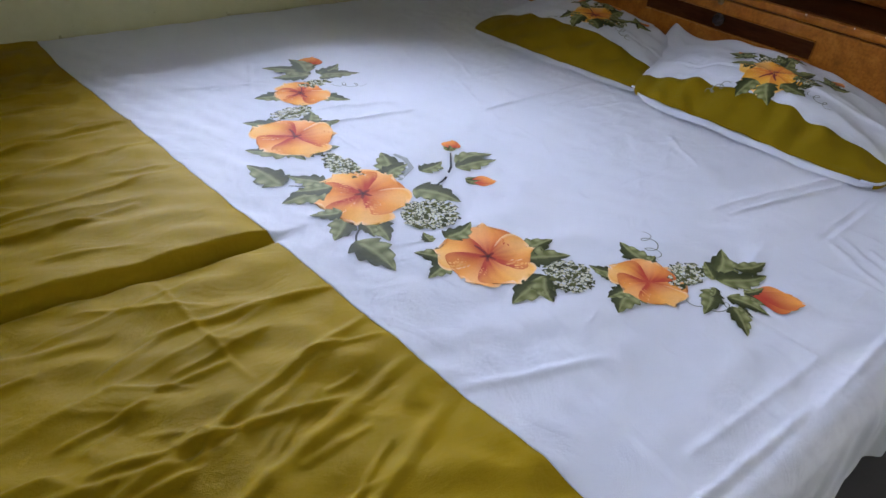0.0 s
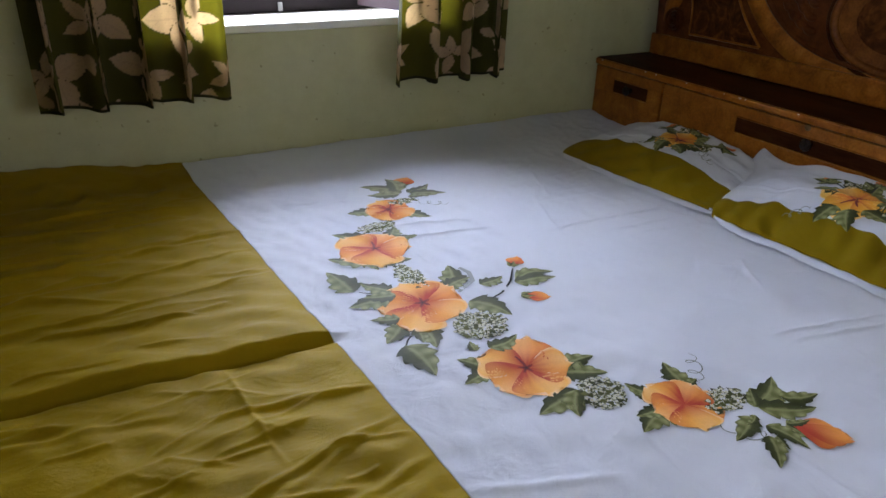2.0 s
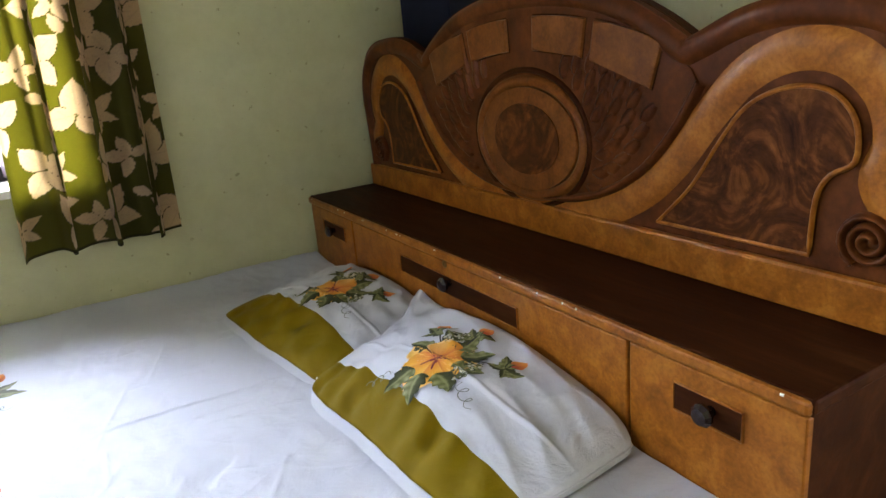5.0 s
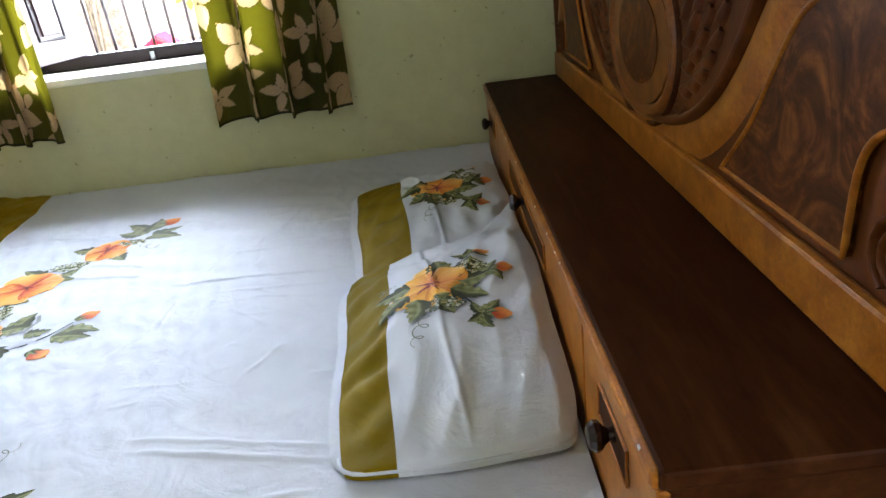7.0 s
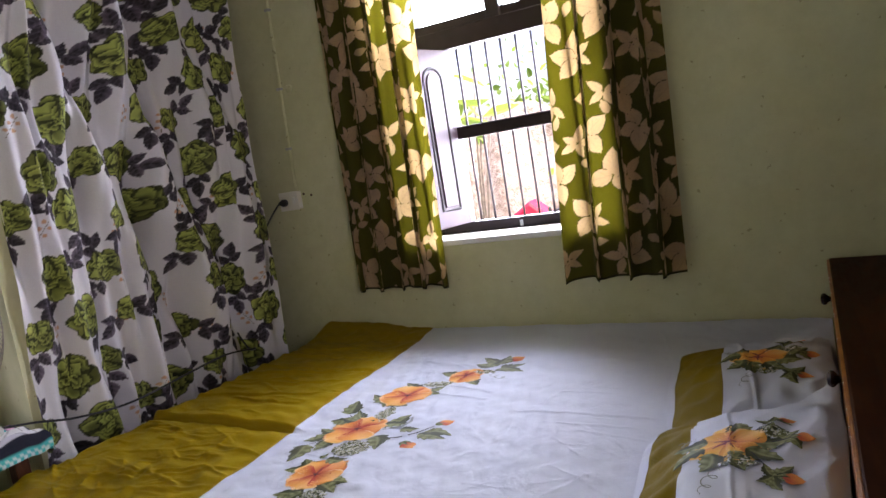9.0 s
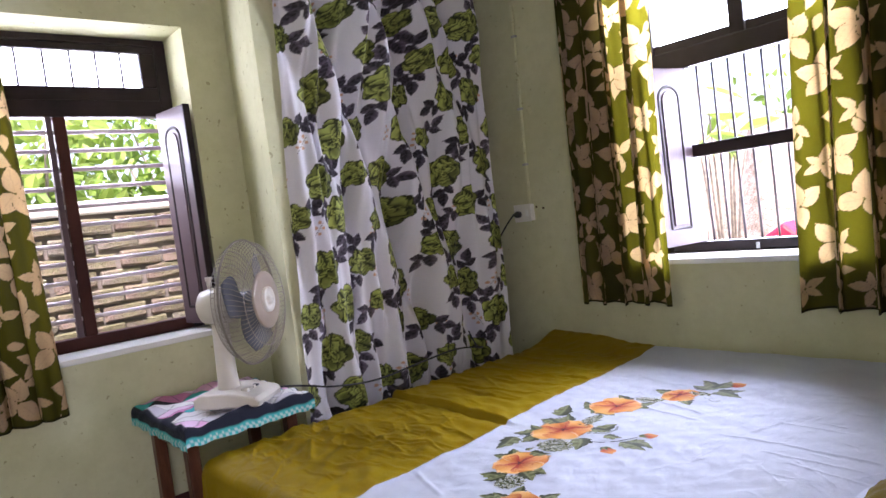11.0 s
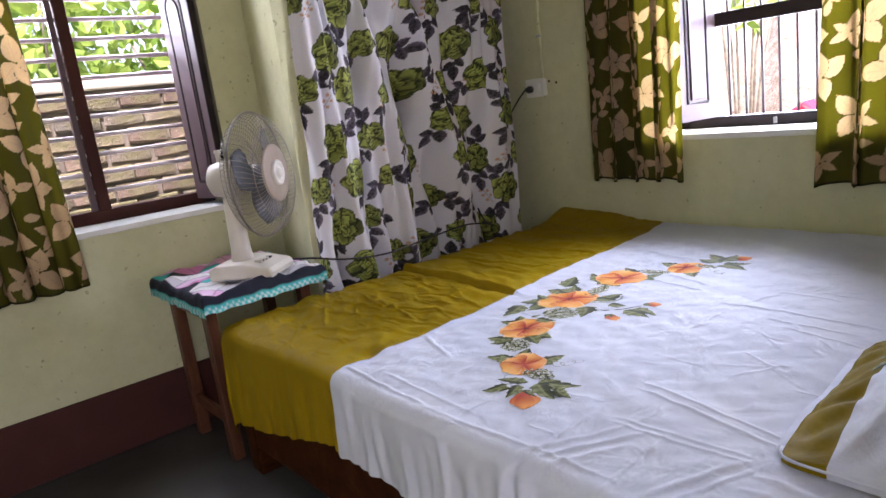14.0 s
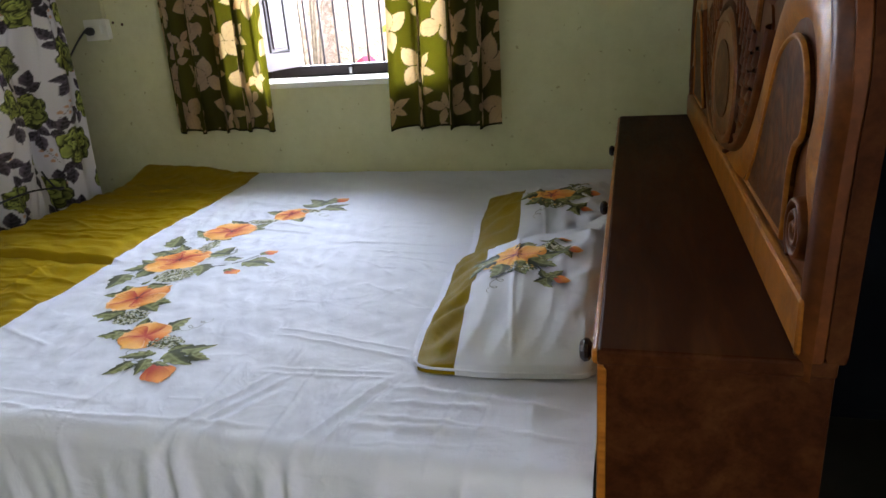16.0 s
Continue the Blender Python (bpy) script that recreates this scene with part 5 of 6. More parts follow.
LEAF_LABEL = "olive green cotton curtain printed with cream leaves, beside the window"
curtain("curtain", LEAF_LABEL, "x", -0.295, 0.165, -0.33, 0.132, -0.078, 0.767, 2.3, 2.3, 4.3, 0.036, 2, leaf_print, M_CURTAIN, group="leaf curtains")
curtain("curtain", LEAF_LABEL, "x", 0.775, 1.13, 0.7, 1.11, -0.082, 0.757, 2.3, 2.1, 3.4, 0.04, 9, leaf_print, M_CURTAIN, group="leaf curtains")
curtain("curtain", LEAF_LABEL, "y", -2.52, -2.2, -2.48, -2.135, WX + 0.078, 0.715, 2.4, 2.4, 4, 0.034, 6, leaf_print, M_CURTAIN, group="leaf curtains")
curtain("rose_curtain", "white curtain printed with green roses and grey leaves over an alcove", "y", -1.275, -0.19, -1.385, -0.215, -0.682, 0.3, 2.45, 1.3, 8, 0.042, 14, rose_print, M_ROSE, step=0.0037, soft=0.14, wide=1.05, tall=1.0)

# ---------------------------------------------------------------- socket, conduit and cable on the north wall
M_IVORY = plain("ivory_plastic", (0.7, 0.68, 0.6, 1), (0.78, 0.76, 0.69, 1), 8, 0.4, 0.05)
M_BLACK = plain("black_rubber", (0.012, 0.012, 0.013, 1), (0.02, 0.02, 0.02, 1), 20, 0.5, 0.05)
sock = thing("wall_socket", "ivory plastic wall socket with a black plug pushed in", "socket")
part("back_box", box((-0.725, -0.028, 1.179), (-0.615, 0, 1.262), 0.004), M_IVORY, sock)
part("face_plate", box((-0.728, -0.034, 1.176), (-0.612, -0.0285, 1.265), 0.003), M_IVORY, sock)
part("switch", box((-0.645, -0.04, 1.204), (-0.63, -0.0335, 1.237), 0.002), M_WHITE_PAINT, sock, "small white rocker switch")
part("plug", lathe([(0, 0.0), (0.017, 0.0), (0.018, 0.02), (0.012, 0.03), (0.006, 0.045), (0, 0.046)], 12, None, Matrix.Translation((-0.692, -0.034, 1.216)) @ Matrix.Rotation(radians(90), 4, "X")), M_BLACK, sock, "round black plug", smooth=True)
pipe = thing("conduit_pipe", "painted surface conduit pipe running up from the socket", "conduit")
part("pipe", tube([(-0.634, -0.008, 1.264), (-0.632, -0.008, 1.5), (-0.612, -0.008, 2.0), (-0.585, -0.008, CZ)], 0.0085, 8), M_WALL, pipe, smooth=True)
for z, x in ((1.46, -0.632), (1.74, -0.622), (2.1, -0.607)):
    part("clip", box((x - 0.014, -0.019, z), (x + 0.014, -0.001, z + 0.012), 0.002), M_GALV, pipe, "small metal clip")
jb = tagged(part("junction_box", lathe([(0, 0.0), (0.02, 0.0), (0.02, 0.012), (0.016, 0.016), (0.006, 0.016), (0.005, 0.02), (0, 0.02)], 16, None, Matrix.Translation((-0.568, 0, 1.737)) @ Matrix.Rotation(radians(90), 4, "X")), M_WALL, smooth=True), "small round painted junction box on the wall", "junction box")
for x, z in ((-0.6, 1.245), (-0.555, 1.235)):
    tagged(part("wall_plug", lathe([(0, 0), (0.006, 0), (0.006, 0.003), (0.002, 0.004), (0, 0.001)], 8, None, Matrix.Translation((x, 0, z)) @ Matrix.Rotation(radians(90), 4, "X")), M_SKIRT), "small brown wall plug set in the plaster", "wall plug", "wall plugs")
cab = smooth_path([(-0.692, -0.08, 1.216), (-0.71, -0.12, 1.17), (-0.76, -0.17, 1.07), (-0.84, -0.25, 0.9), (-0.86, -0.34, 0.72), (-0.7, -0.44, 0.62), (-0.6, -0.5, 0.635), (-0.595, -0.66, 0.66), (-0.6, -0.85, 0.65), (-0.6, -1.1, 0.635), (-0.6, -1.3, 0.66), (-0.64, -1.42, 0.69), (-0.74, -1.53, 0.7)], 6)
tagged(part("power_cable", tube(cab, 0.0042, 6), M_BLACK, smooth=True), "thin black power cable running from the socket to the fan", "cable")

# ---------------------------------------------------------------- stool, quilt and fan
M_STOOL = wood("brown_stool_wood", (0.07, 0.025, 0.012, 1), (0.11, 0.04, 0.018, 1), (0.15, 0.06, 0.026, 1), stretch=(6, 6, 1))
TX0, TX1, TY0, TY1, TZ = -1.165, -0.62, -1.87, -1.42, 0.655
stool = thing("stool", "brown wooden stool standing between the bed and the wall", "stool")
part("seat", box((TX0, TY0, TZ - 0.03), (TX1, TY1, TZ), 0.006), M_STOOL, stool)
for x in (TX0 + 0.09, TX1 - 0.11):
    for y in (TY0 + 0.01, TY1 - 0.055):
        part("leg", box((x, y, 0), (x + 0.045, y + 0.045, TZ - 0.03), 0.005), M_STOOL, stool)
for y in (TY0 + 0.02, TY1 - 0.045):
    part("apron", box((TX0 + 0.135, y, TZ - 0.1), (TX1 - 0.11, y + 0.022, TZ - 0.03), 0.003), M_STOOL, stool)
    part("stretcher", box((TX0 + 0.135, y, 0.14), (TX1 - 0.11, y + 0.022, 0.18), 0.003), M_STOOL, stool)

quilt = thing("patchwork_cloth", "small patchwork cloth in pink, turquoise, white and black over the stool", "cloth")
nq = 150
U, W = np.meshgrid(np.linspace(-0.08, 1.08, nq), np.linspace(-0.1, 1.1, nq))
sx, sy = TX1 - TX0 + 0.02, TY1 - TY0
ox, dx_ = drape((np.abs(U - 0.5) - 0.5) * sx, 0, 0.02, 1)
oy, dy_ = drape((np.abs(W - 0.5) - 0.5) * sy * 1.9, 0, 0.02, 1)
QX = TX0 - 0.006 + np.clip(U, 0, 1) * sx + np.sign(U - 0.5) * ox
QY = TY0 + np.clip(W, 0, 1) * sy + np.sign(W - 0.5) * np.minimum(oy, 0.02)
hang = np.hypot(dx_ * 1.9, dy_)
QZ = TZ + 0.016 - hang + 0.017 * waves(QX, QY, 61, 8, 0.08, 0.2) * (hang < 0.02) + 0.004 * waves(QX, QY, 62, 6, 0.05, 0.1)
QX = np.maximum(QX + np.clip(hang / 0.1, 0, 1) * 0.01 * waves(QY, QZ, 63, 5, 0.06, 0.15), WX + 0.006)
QY = QY + np.clip(hang / 0.1, 0, 1) * 0.01 * waves(QX, QZ, 64, 5, 0.06, 0.15)
PAL = np.array([(0.8, 0.45, 0.68), (0.05, 0.5, 0.53), (0.82, 0.81, 0.82), (0.82, 0.81, 0.82), (0.8, 0.58, 0.76), (0.7, 0.25, 0.52), (0.014, 0.016, 0.03), (0.82, 0.81, 0.82), (0.62, 0.6, 0.66)])
cu, cw = U * 3.6 + 0.2, W * 3.0 + 0.1
iu, iw = np.floor(cu).astype(int), np.floor(cw).astype(int)
tri = ((cu - iu) + (cw - iw) > 1).astype(int) + 2 * ((cu - iu) > (cw - iw)).astype(int)
pick = (iu * 7 + iw * 4 + tri * 5 + (iu * iw) % 3) % 9
QC = PAL[pick]
stitch = (np.abs((cu - iu) - (cw - iw)) < 0.025) | (np.abs((cu - iu) + (cw - iw) - 1) < 0.025) | (cu - iu < 0.025) | (cw - iw < 0.03)
QC[stitch] *= 0.55
border = np.maximum((np.abs(U - 0.5) - 0.5) * sx, (np.abs(W - 0.5) - 0.5) * sy) * 1.9
QC[border > 0.008] = (0.014, 0.016, 0.03)
QC[border > 0.056] = (0.06, 0.5, 0.5)
QC[(border > 0.062) & (np.sin(U * 150) * np.sin(W * 130 + 1) > 0.25)] = (0.6, 0.72, 0.72)
child("patchwork", grid_mesh("patchwork", np.stack([QX, QY, QZ], -1), QC), M_QUILT, quilt)

M_FAN = plain("yellowed_white_plastic", (0.62, 0.57, 0.5, 1), (0.7, 0.66, 0.58, 1), 10, 0.4, 0.05)
M_BLADE = Mat("smoky_blade_plastic", 0.25)
M_BLADE.color((0.16, 0.17, 0.19, 1))
M_BLADE = M_BLADE.m
M_WIREG = plain("cream_coated_wire", (0.24, 0.21, 0.17, 1), (0.34, 0.3, 0.25, 1), 30, 0.4, 0.05)
fan = thing("table_fan", "cream plastic table fan standing on the patchwork cloth", "fan")
HUB, FN, FR = Vector((-0.65, -1.571, 1.043)), Vector((0.775, 0.63, 0.02)).normalized(), 0.226
FM = Matrix.Translation(HUB) @ FN.to_track_quat("Z", "Y").to_matrix().to_4x4()
BASE = Vector((-0.735, -1.635, TZ + 0.022))
bmx = Matrix.Translation(BASE) @ Matrix.Rotation(math.atan2(FN.y, FN.x), 4, "Z")
bm = prism([(-0.12, 0.0), (0.13, 0.0), (0.135, 0.018), (0.12, 0.034), (0.02, 0.056), (-0.09, 0.056), (-0.12, 0.04)], "y", -0.1, 0.1, 0.008)
bmesh.ops.transform(bm, matrix=bmx, verts=bm.verts)
fan_base = part("base", bm, M_FAN, fan)
for k in range(4):
    bm = box((0.045 + 0.002 * k, -0.05 + 0.026 * k, 0.045), (0.072, -0.032 + 0.026 * k, 0.058 - 0.002 * k), 0.002)
    bmesh.ops.transform(bm, matrix=bmx, verts=bm.verts)
    part("push_button", bm, M_BLACK if k == 3 else M_FAN, fan_base)
neck_top = HUB - FN * 0.13 + Vector((0, 0, -0.045))
part("neck", tube([(neck_top.x, neck_top.y, BASE.z + 0.04), (neck_top.x, neck_top.y, BASE.z + 0.09), (neck_top.x, neck_top.y, BASE.z + 0.2), neck_top], [0.044, 0.037, 0.033, 0.03], 14), M_FAN, fan, smooth=True)
part("motor_housing", lathe([(0, -0.2), (0.035, -0.197), (0.06, -0.18), (0.068, -0.14), (0.07, -0.09), (0.062, -0.075), (0.05, -0.07), (0, -0.07)], 24, None, FM), M_FAN, fan, smooth=True)
part("oscillation_knob", lathe([(0, 0), (0.009, 0), (0.009, 0.03), (0.013, 0.034), (0.012, 0.045), (0, 0.046)], 10, None, Matrix.Translation(HUB - FN * 0.15 + Vector((0, 0, 0.064)))), M_FAN, fan, smooth=True)


def guard(front):
    """Rings and curved wires of one half of the guard."""
    cage = part("front_guard" if front else "rear_guard", tube([FM @ Vector((FR * math.cos(a), FR * math.sin(a), 0)) for a in np.linspace(0, 2 * math.pi, 65)], 0.0042, 6), M_WIREG, fan, "cream wire guard", smooth=True)
    bm, s, inner = bmesh.new(), 1 if front else -1, 0.1 if front else 0.05
    for k in range(72):
        a, sw = 2 * math.pi * k / 72, 0.2 if front else -0.5
        pts = []
        for i in range(9):
            t = i / 8
            r = inner + (FR - inner) * t
            z = s * (0.062 * math.sqrt(max(0, 1 - t ** 3)) + 0.004)
            pts.append(FM @ Vector((r * math.cos(a + sw * (1 - t)), r * math.sin(a + sw * (1 - t)), z)))
        tube(pts, 0.0011, 4, bm, False)
    for rr in (0.165,) if front else (0.09, 0.14, 0.19):
        t = (rr - inner) / (FR - inner)
        tube([FM @ Vector((rr * math.cos(b), rr * math.sin(b), s * (0.062 * math.sqrt(1 - t ** 3) + 0.004))) for b in np.linspace(0, 2 * math.pi, 49)], 0.0016, 4, bm, False)
    wires = part("wire_mesh", bm, M_WIREG, cage)
    tagged(wires, kind="stuff")
    return cage


fg = guard(True)
guard(False)
M_BADGE = plain("beige_brown_plastic", (0.3, 0.235, 0.18, 1), (0.38, 0.3, 0.235, 1), 12, 0.35, 0.05)
part("badge", lathe([(0.103, 0.06), (0.104, 0.067), (0.099, 0.07), (0.06, 0.069), (0, 0.069)], 36, None, FM), M_BADGE, fg, "round beige centre plate", smooth=True)
part("badge_ring", lathe([(0.046, 0.069), (0.046, 0.078), (0.038, 0.082), (0.034, 0.076), (0.016, 0.075), (0.015, 0.083), (0, 0.085)], 28, None, FM), M_FAN, fg, "cream raised ring", smooth=True)
rotor = part("rotor", lathe([(0, 0.04), (0.03, 0.038), (0.04, 0.025), (0.042, -0.03), (0, -0.032)], 20, None, FM), M_BLADE, fan, smooth=True)
for k in range(3):
    bm, rows = bmesh.new(), []
    for i in range(9):
        r = 0.038 + 0.15 * i / 8
        half = 0.32 + 0.42 * math.sin(math.pi * min(1, (i + 2) / 9.5))
        rows.append([bm.verts.new(FM @ Vector((r * math.cos(b), r * math.sin(b), 0.03 * (j / 6 - 0.5) * 1.5 * (1.2 - i / 12)))) for j, b in enumerate(np.linspace(-half, half, 7) + 2 * math.pi * k / 3 + 0.5 + 0.05 * i)])
    for r0, r1 in zip(rows, rows[1:]):
        for j in range(6):
            bm.faces.new((r0[j], r0[j + 1], r1[j + 1], r1[j]))
    bmesh.ops.solidify(bm, geom=bm.faces[:], thickness=0.0018)
    part("blade", bm, M_BLADE, rotor, "smoky grey plastic blade", smooth=True)

# ---------------------------------------------------------------- wash basin and mirror
M_BASIN = Mat("green_glazed_ceramic", 0.15)
M_BASIN.color(M_BASIN.ramp(M_BASIN.noise(5), (0.3, (0.13, 0.3, 0.19, 1)), (0.7, (0.17, 0.36, 0.23, 1))))
M_BASIN = M_BASIN.m
basin = thing("wash_basin", "pale green glazed ceramic wash basin fixed to the wall", "wash basin")
bm = bmesh.new()
rings = []
for rx, ry, z in ((0.03, 0.03, 0.69), (0.05, 0.06, 0.7), (0.09, 0.13, 0.76), (0.15, 0.2, 0.815), (0.18, 0.232, 0.835), (0.186, 0.238, 0.86), (0.184, 0.236, 0.888), (0.174, 0.226, 0.895), (0.155, 0.2, 0.885), (0.12, 0.16, 0.83), (0.05, 0.06, 0.79), (0.002, 0.002, 0.788)):
    ring = []
    for k in range(36):
        a = 2 * math.pi * k / 36
        c, s_ = math.cos(a), math.sin(a)
        px = WX + 0.19 + rx * math.copysign(abs(c) ** 0.75, c)
        ring.append(bm.verts.new((max(px, WX + 0.004), -2.7 + ry * math.copysign(abs(s_) ** 0.75, s_), z)))
    rings.append(ring)
for a, b in zip(rings, rings[1:]):
    for k in range(36):
        bm.faces.new((a[k], a[(k + 1) % 36], b[(k + 1) % 36], b[k]))
part("bowl", bm, M_BASIN, basin, smooth=True)
part("trap", tube([(WX + 0.19, -2.7, 0.7), (WX + 0.19, -2.7, 0.6)], [0.026, 0.024], 12), M_IVORY, basin, "ivory plastic waste coupling", smooth=True)
part("waste_pipe", tube(smooth_path([(WX + 0.19, -2.7, 0.6), (WX + 0.19, -2.69, 0.48), (WX + 0.16, -2.68, 0.38), (WX + 0.1, -2.7, 0.31), (WX + 0.02, -2.72, 0.29)], 6), 0.017, 10), M_IVORY, basin, "flexible ivory waste pipe", smooth=True)

M_MIRROR = Mat("mirror_silver", 0.02, 1.0)
M_MIRROR.color((0.85, 0.87, 0.86, 1))
M_MIRROR = M_MIRROR.m
M_MIRFRAME = plain("bluish_green_plastic", (0.018, 0.045, 0.045, 1), (0.028, 0.062, 0.06, 1), 6, 0.35, 0.05)
mir = thing("wall_mirror", "arched wall mirror in a dark bluish green plastic frame", "mirror")


def arch(w, lo, hi):
    return [(-2.72 - w, lo), (-2.72 + w, lo)] + [(-2.72 + w * math.cos(a), hi + w * math.sin(a)) for a in np.linspace(0, math.pi, 19)]


part("frame", prism(arch(0.225, 1.2, 1.55), "x", WX + 0.001, WX + 0.018, 0.004), M_MIRFRAME, mir)
part("glass", prism(arch(0.18, 1.25, 1.55), "x", WX + 0.0182, WX + 0.0205), M_MIRROR, mir, "silvered mirror glass")
part("shelf", box((WX + 0.018, -2.945, 1.2), (WX + 0.075, -2.495, 1.222), 0.004), M_MIRFRAME, mir)

# ---------------------------------------------------------------- outside
M_GROUND = plain("pale_dusty_earth", (0.42, 0.39, 0.33, 1), (0.58, 0.55, 0.49, 1), 1.2, 0.95, 0.3, 12, dist=0.02)
gb = bmesh.new()
for q in (((-3000, 0.3), (3000, 3000)), ((-3000, -3000), (-1.48, 0.3)), ((-1.48, -3000), (3000, -4.05)), ((2.75, -4.05), (3000, 0.3))):
    (x0, y0), (x1, y1) = q
    gb.faces.new([gb.verts.new(p) for p in ((x0, y0, -0.25), (x1, y0, -0.25), (x1, y1, -0.25), (x0, y1, -0.25))])
structure("ground", gb, M_GROUND, "pale dusty earth of the yard outside", "ground")
M_RUBBLE = plain("brown_rubble", (0.16, 0.12, 0.085, 1), (0.36, 0.3, 0.24, 1), 9, 0.95, 0.8, 25, dist=0.05)
BXX, BTT = np.meshgrid(np.linspace(-9, 5, 170), np.linspace(0, 1, 26))
BYY = 7.2 + 2.2 * BTT + 0.25 * waves(BXX, BTT * 3, 71, 6, 0.8, 2.5)
BZZ = -0.27 + (2.3 + 0.15 * waves(BXX, BTT, 72, 6, 1.0, 3.0)) * np.sin(np.pi * np.clip(BTT, 0, 1)) ** 0.7 + 0.05 * waves(BXX, BYY, 73, 14, 0.15, 0.5) * np.sin(np.pi * BTT)
bank = child("earth_bank", grid_mesh("earth_bank", np.stack([BXX, BYY, BZZ], -1)), M_RUBBLE)
tagged(bank, "low brown bank of rubble and earth across the yard", "bank", "", "structure")
M_LEAVES = []
for i, (a, b) in enumerate((((0.08, 0.15, 0.015, 1), (0.2, 0.32, 0.04, 1)), ((0.12, 0.2, 0.025, 1), (0.3, 0.42, 0.07, 1)))):
    m = Mat("sunlit_leaf", 0.5)
    info = m.n("ShaderNodeNewGeometry")
    col = m.ramp(info.outputs["Random Per Island"], (0.1, a), (0.9, b))
    m.color(col).see_through(0.4, col)
    M_LEAVES.append(m.m)
M_BARK = plain("grey_bark", (0.1, 0.085, 0.065, 1), (0.2, 0.17, 0.13, 1), 20, 0.9, 0.5, 50)


def bush(name, label, x, y, h, spread, count, size, seed, material, long_leaf=False):
    rng = np.random.default_rng(seed)
    ob = thing(name, label, "tree" if name == "tree" else "shrub", (x, y, -0.25))
    bm = bmesh.new()
    tips = []
    for k in range(7):
        a, r = rng.uniform(0, 6.3), rng.uniform(0.35, 0.95) * spread
        top = Vector((x + r * math.cos(a), y + r * math.sin(a), -0.25 + h * rng.uniform(0.55, 0.95)))
        root = Vector((x + 0.06 * math.cos(a), y + 0.06 * math.sin(a), -0.26))
        mid = root.lerp(top, 0.5) + Vector((0, 0, 0.12 * h))
        tube([root, mid, top], [0.022, 0.014, 0.004], 6, bm)
        tips += [root.lerp(mid, 0.7), mid, mid.lerp(top, 0.5), top]
    part("trunk", bm, M_BARK, ob, smooth=True)
    v, f = [], []
    for k in range(count):
        c = tips[rng.integers(len(tips))]
        p = np.array(c) + rng.normal(0, 1, 3) * np.array((0.3, 0.3, 0.26)) * spread
        p[2] = max(p[2], 1.75 if long_leaf else -0.2)
        s = size * rng.uniform(0.6, 1.3)
        d = rng.normal(0, 1, 3)
        d[2] -= 0.5
        d /= np.linalg.norm(d)
        e = np.cross(d, rng.normal(0, 1, 3))
        e /= np.linalg.norm(e) + 1e-9
        n = np.cross(d, e)
        w = 0.14 if long_leaf else 0.3
        i = len(v)
        v += [tuple(p), tuple(p + s * (0.35 * d + w * e + 0.05 * n)), tuple(p + s * (0.75 * d + w * 0.75 * e)), tuple(p + s * d - 0.1 * s * n), tuple(p + s * (0.75 * d - w * 0.75 * e)), tuple(p + s * (0.35 * d - w * e + 0.05 * n))]
        f += [(i, i + 1, i + 2, i + 3), (i, i + 3, i + 4, i + 5)]
    me = bpy.data.meshes.new("crown")
    me.from_pydata(v, [], f)
    crown = child("crown", me, material, ob, "many small bright green leaves")
    tagged(crown, kind="stuff")
    return ob


bush("shrub", "leafy bright green shrub growing in the sunny yard", 0.75, 3.1, 2.2, 0.6, 1100, 0.1, 1, M_LEAVES[1])
bush("shrub", "leafy bright green shrub growing in the sunny yard", 1.75, 3.0, 2.3, 0.7, 1200, 0.11, 2, M_LEAVES[0])
bush("shrub", "leafy bright green shrub growing in the sunny yard", 1.2, 4.6, 2.0, 0.9, 900, 0.12, 3, M_LEAVES[1])
bush("tree", "young banana-like plant with long pale green leaves", -1.95, 4.6, 2.9, 0.5, 14, 0.4, 4, M_LEAVES[1], True)
bush("shrub", "green shrub behind the rubble bank in the yard", -1.9, 10.2, 3.2, 1.8, 1500, 0.2, 5, M_LEAVES[0])
bush("tree", "green tree beyond the brick wall", -4.2, -1.6, 3.4, 1.0, 2000, 0.14, 6, M_LEAVES[1])
bush("tree", "green tree beyond the brick wall", -3.9, -0.4, 3.6, 1.0, 1800, 0.13, 7, M_LEAVES[0])
bush("tree", "green tree beyond the brick wall", -4.6, -3.0, 3.2, 0.9, 1400, 0.14, 8, M_LEAVES[1])

M_RED = plain("red_motorcycle_paint", (0.45, 0.012, 0.03, 1), (0.55, 0.02, 0.045, 1), 5, 0.2, 0.0)
bike = thing("motorcycle", "red and black motorcycle parked in the yard", "motorcycle", (0.0, 3.0, -0.25))


def wheel(x, y, z, r):
    m = Matrix.Translation((x, y, z)) @ Matrix.Rotation(radians(90), 4, "X")
    tyre = part("wheel", lathe([(r - 0.05, -0.04), (r - 0.01, -0.045), (r, 0), (r - 0.01, 0.045), (r - 0.05, 0.04), (r - 0.05, -0.04)], 28, None, m), M_BLACK, bike, "black tyre", smooth=True)
    bm = lathe([(0.04, -0.03), (0.04, 0.03), (0.0, 0.03)], 12, None, m)
    for k in range(6):
        a = math.pi * k / 3
        tube([m @ Vector((0.03 * math.cos(a), 0.03 * math.sin(a), 0)), m @ Vector(((r - 0.05) * math.cos(a), (r - 0.05) * math.sin(a), 0))], 0.01, 6, bm)
    part("rim", bm, M_GALV, tyre)


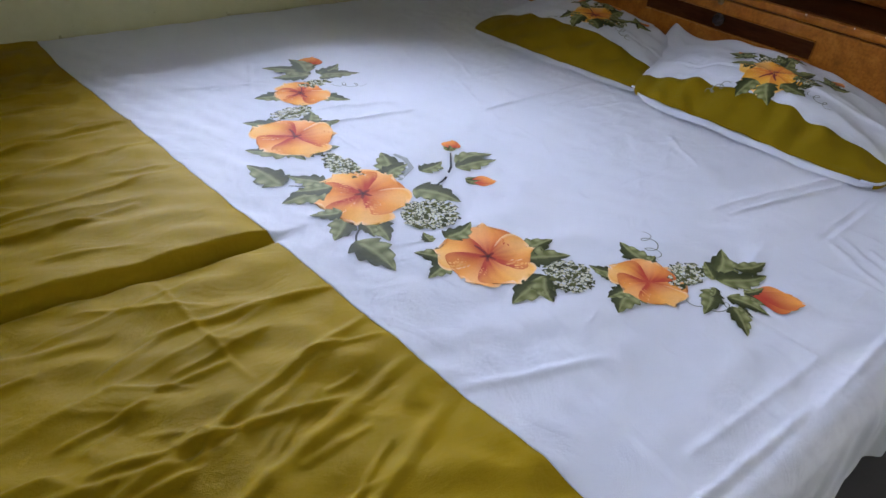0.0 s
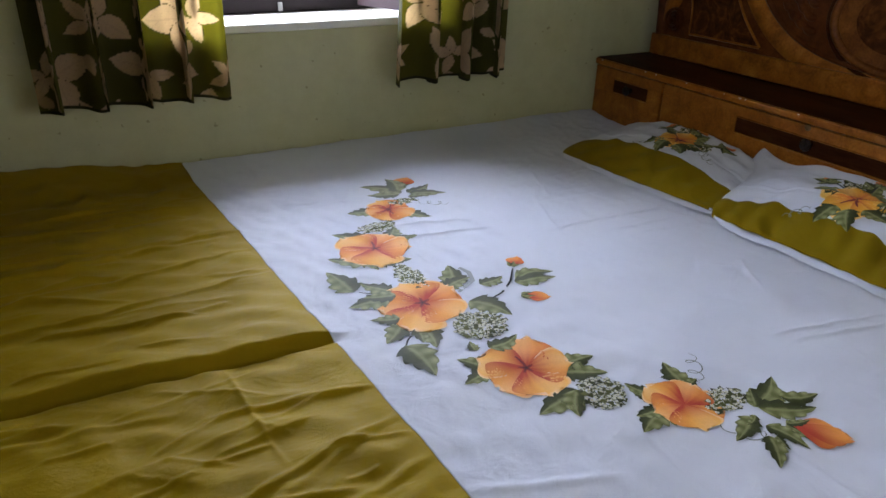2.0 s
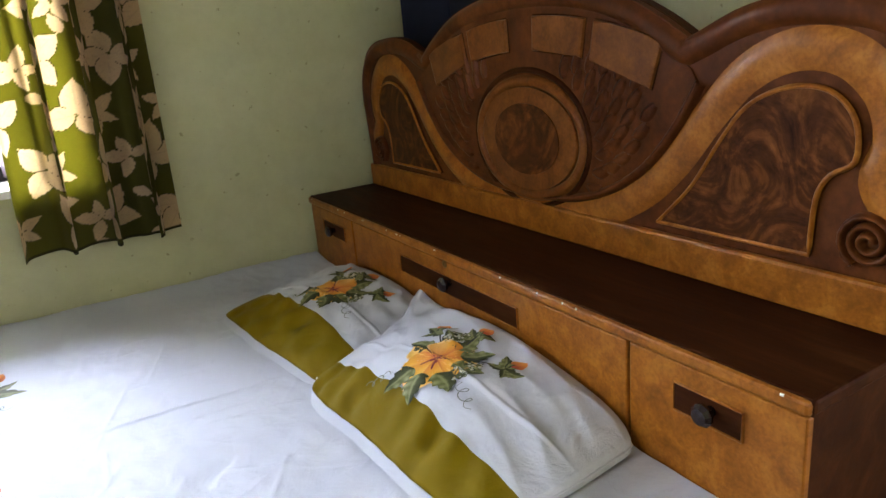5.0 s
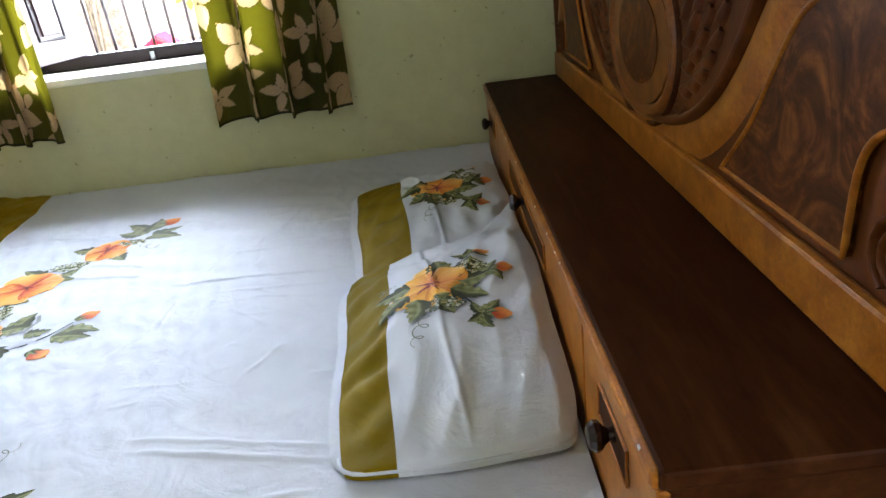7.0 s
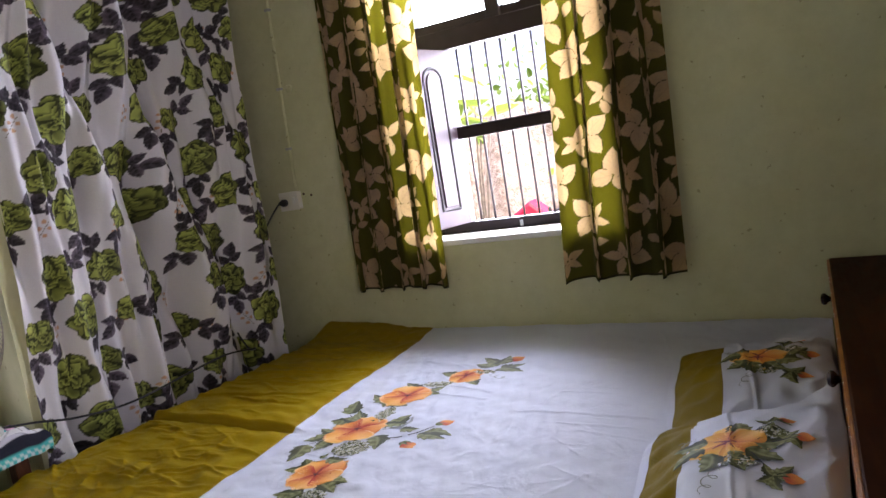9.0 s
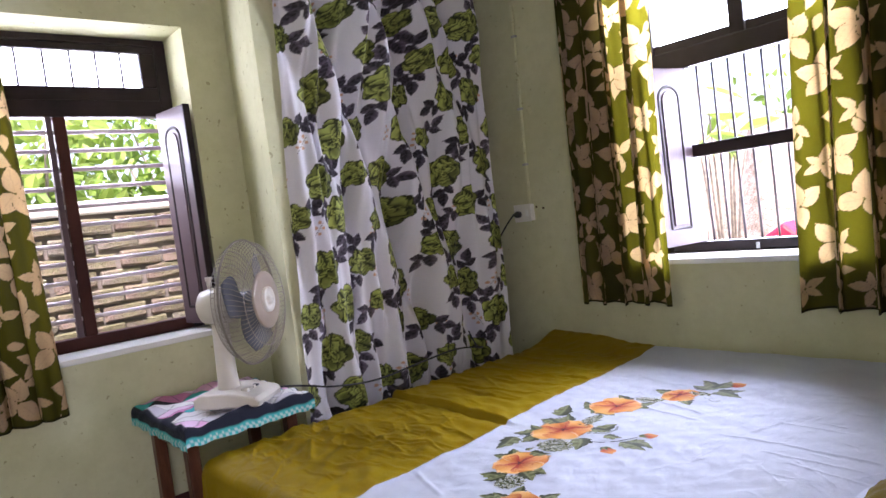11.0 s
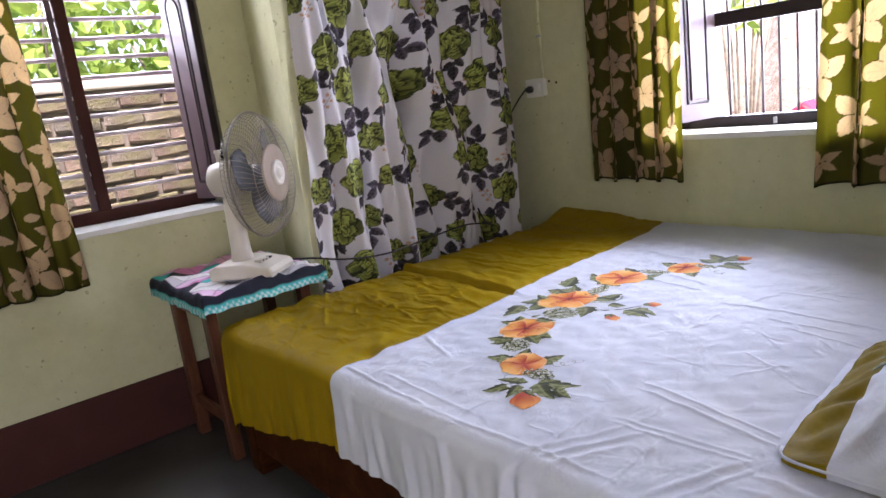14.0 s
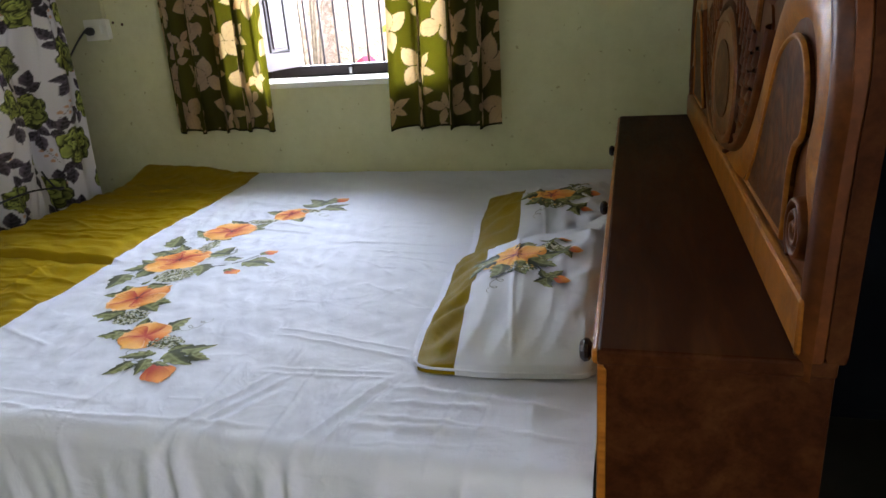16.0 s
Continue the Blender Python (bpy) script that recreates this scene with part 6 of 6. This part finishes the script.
BX, BY = 0.0, 3.0
wheel(BX - 0.62, BY, 0.04, 0.29)
wheel(BX + 0.62, BY, 0.04, 0.29)
part("fuel_tank", prism(smooth_path([(BX - 0.3, 0.5), (BX - 0.2, 0.62), (BX, 0.66), (BX + 0.2, 0.58), (BX + 0.22, 0.5)], 4), "y", BY - 0.13, BY + 0.13, 0.03), M_RED, bike, "glossy red tank", smooth=True)
part("seat", prism(smooth_path([(BX + 0.2, 0.48), (BX + 0.22, 0.58), (BX + 0.5, 0.56), (BX + 0.78, 0.64), (BX + 0.8, 0.56)], 4), "y", BY - 0.11, BY + 0.11, 0.02), M_BLACK, bike, "black seat")
part("front_fairing", prism([(BX - 0.78, 0.55), (BX - 0.5, 0.42), (BX - 0.42, 0.7), (BX - 0.6, 0.86), (BX - 0.76, 0.76)], "y", BY - 0.12, BY + 0.12, 0.03), M_RED, bike, "red fairing")
part("tail_fairing", prism([(BX + 0.45, 0.6), (BX + 0.8, 0.66), (BX + 0.84, 0.76), (BX + 0.6, 0.74)], "y", BY - 0.1, BY + 0.1, 0.02), M_RED, bike, "red tail fairing")
part("engine", box((BX - 0.2, BY - 0.12, 0.05), (BX + 0.2, BY + 0.12, 0.42), 0.03), M_GALV, bike)
part("fork", tube([(BX - 0.62, BY - 0.08, 0.04), (BX - 0.42, BY - 0.08, 0.7)], 0.022, 8), M_GALV, bike, smooth=True)
part("handlebar", tube([(BX - 0.34, BY - 0.34, 0.8), (BX - 0.42, BY - 0.12, 0.74), (BX - 0.42, BY + 0.12, 0.74), (BX - 0.34, BY + 0.34, 0.8)], 0.014, 8), M_BLACK, bike, smooth=True)
part("stand", tube([(BX + 0.05, BY - 0.1, 0.1), (BX + 0.1, BY - 0.28, -0.25)], 0.012, 6), M_BLACK, bike)

# yard wall of old bricks, its pieces last
M_BRICK = Mat("old_mossy_brick", 0.9)
v = M_BRICK.coords()
oi = M_BRICK.n("ShaderNodeObjectInfo")
c0 = M_BRICK.ramp(oi.outputs["Random"], (0.0, (0.15, 0.105, 0.08, 1)), (0.35, (0.2, 0.145, 0.11, 1)), (0.7, (0.17, 0.15, 0.12, 1)), (1.0, (0.23, 0.185, 0.14, 1)))
moss = M_BRICK.ramp(M_BRICK.noise(5, 6, v, 0.7), (0.42, (0, 0, 0, 1)), (0.62, (1, 1, 1, 1)))
mixn = M_BRICK.mix(moss, c0, (0.13, 0.12, 0.055, 1))
M_BRICK.color(M_BRICK.mix(0.5, mixn, M_BRICK.ramp(M_BRICK.noise(30, 5, v, 0.7), (0.3, (0.35, 0.33, 0.3, 1)), (0.65, (1, 1, 1, 1))), "MULTIPLY"))
M_BRICK = M_BRICK.bump(M_BRICK.noise(40, 6, v, 0.7), 0.8, 0.02).m
M_MORTAR = plain("dark_earth_mortar", (0.1, 0.085, 0.07, 1), (0.16, 0.135, 0.11, 1), 9, 0.95, 0.6, 30)
M_CAPSTONE = plain("sunlit_cement_coping", (0.5, 0.47, 0.41, 1), (0.62, 0.59, 0.52, 1), 6, 0.9, 0.4)
BWX = -2.55
yard = tagged(new("yard_wall"), "old mossy brick yard wall outside the window", "wall", "", "structure")
part("core", box((BWX - 0.22, -4.2, -0.3), (BWX - 0.012, 0.9, 1.52)), M_MORTAR, yard, "dark earth mortar")
part("coping", box((BWX - 0.25, -4.2, 1.52), (BWX + 0.03, 0.9, 1.6), 0.015), M_CAPSTONE, yard, "pale cement coping")
rng = random.Random(12)
shapes = []
for k in range(8):
    bm = box((0, 0, 0), (0.05, 0.225, 0.088), 0.008, seg=1)
    for vert in bm.verts:
        vert.co += Vector((rng.uniform(-0.006, 0.006), rng.uniform(-0.008, 0.008), rng.uniform(-0.006, 0.006)))
    shapes.append(mesh_of("brick", bm, M_BRICK))
for row in range(14):
    for k in range(16):
        b = new("brick", shapes[rng.randrange(8)])
        b.location = (BWX - 0.034 + rng.uniform(-0.012, 0.008), -3.55 + 0.245 * k + (0.12 if row % 2 else 0) + rng.uniform(-0.01, 0.01), 0.06 + 0.104 * row)
        b.rotation_euler = (rng.uniform(-0.05, 0.05), 0, rng.uniform(-0.06, 0.06))
        b.parent = yard
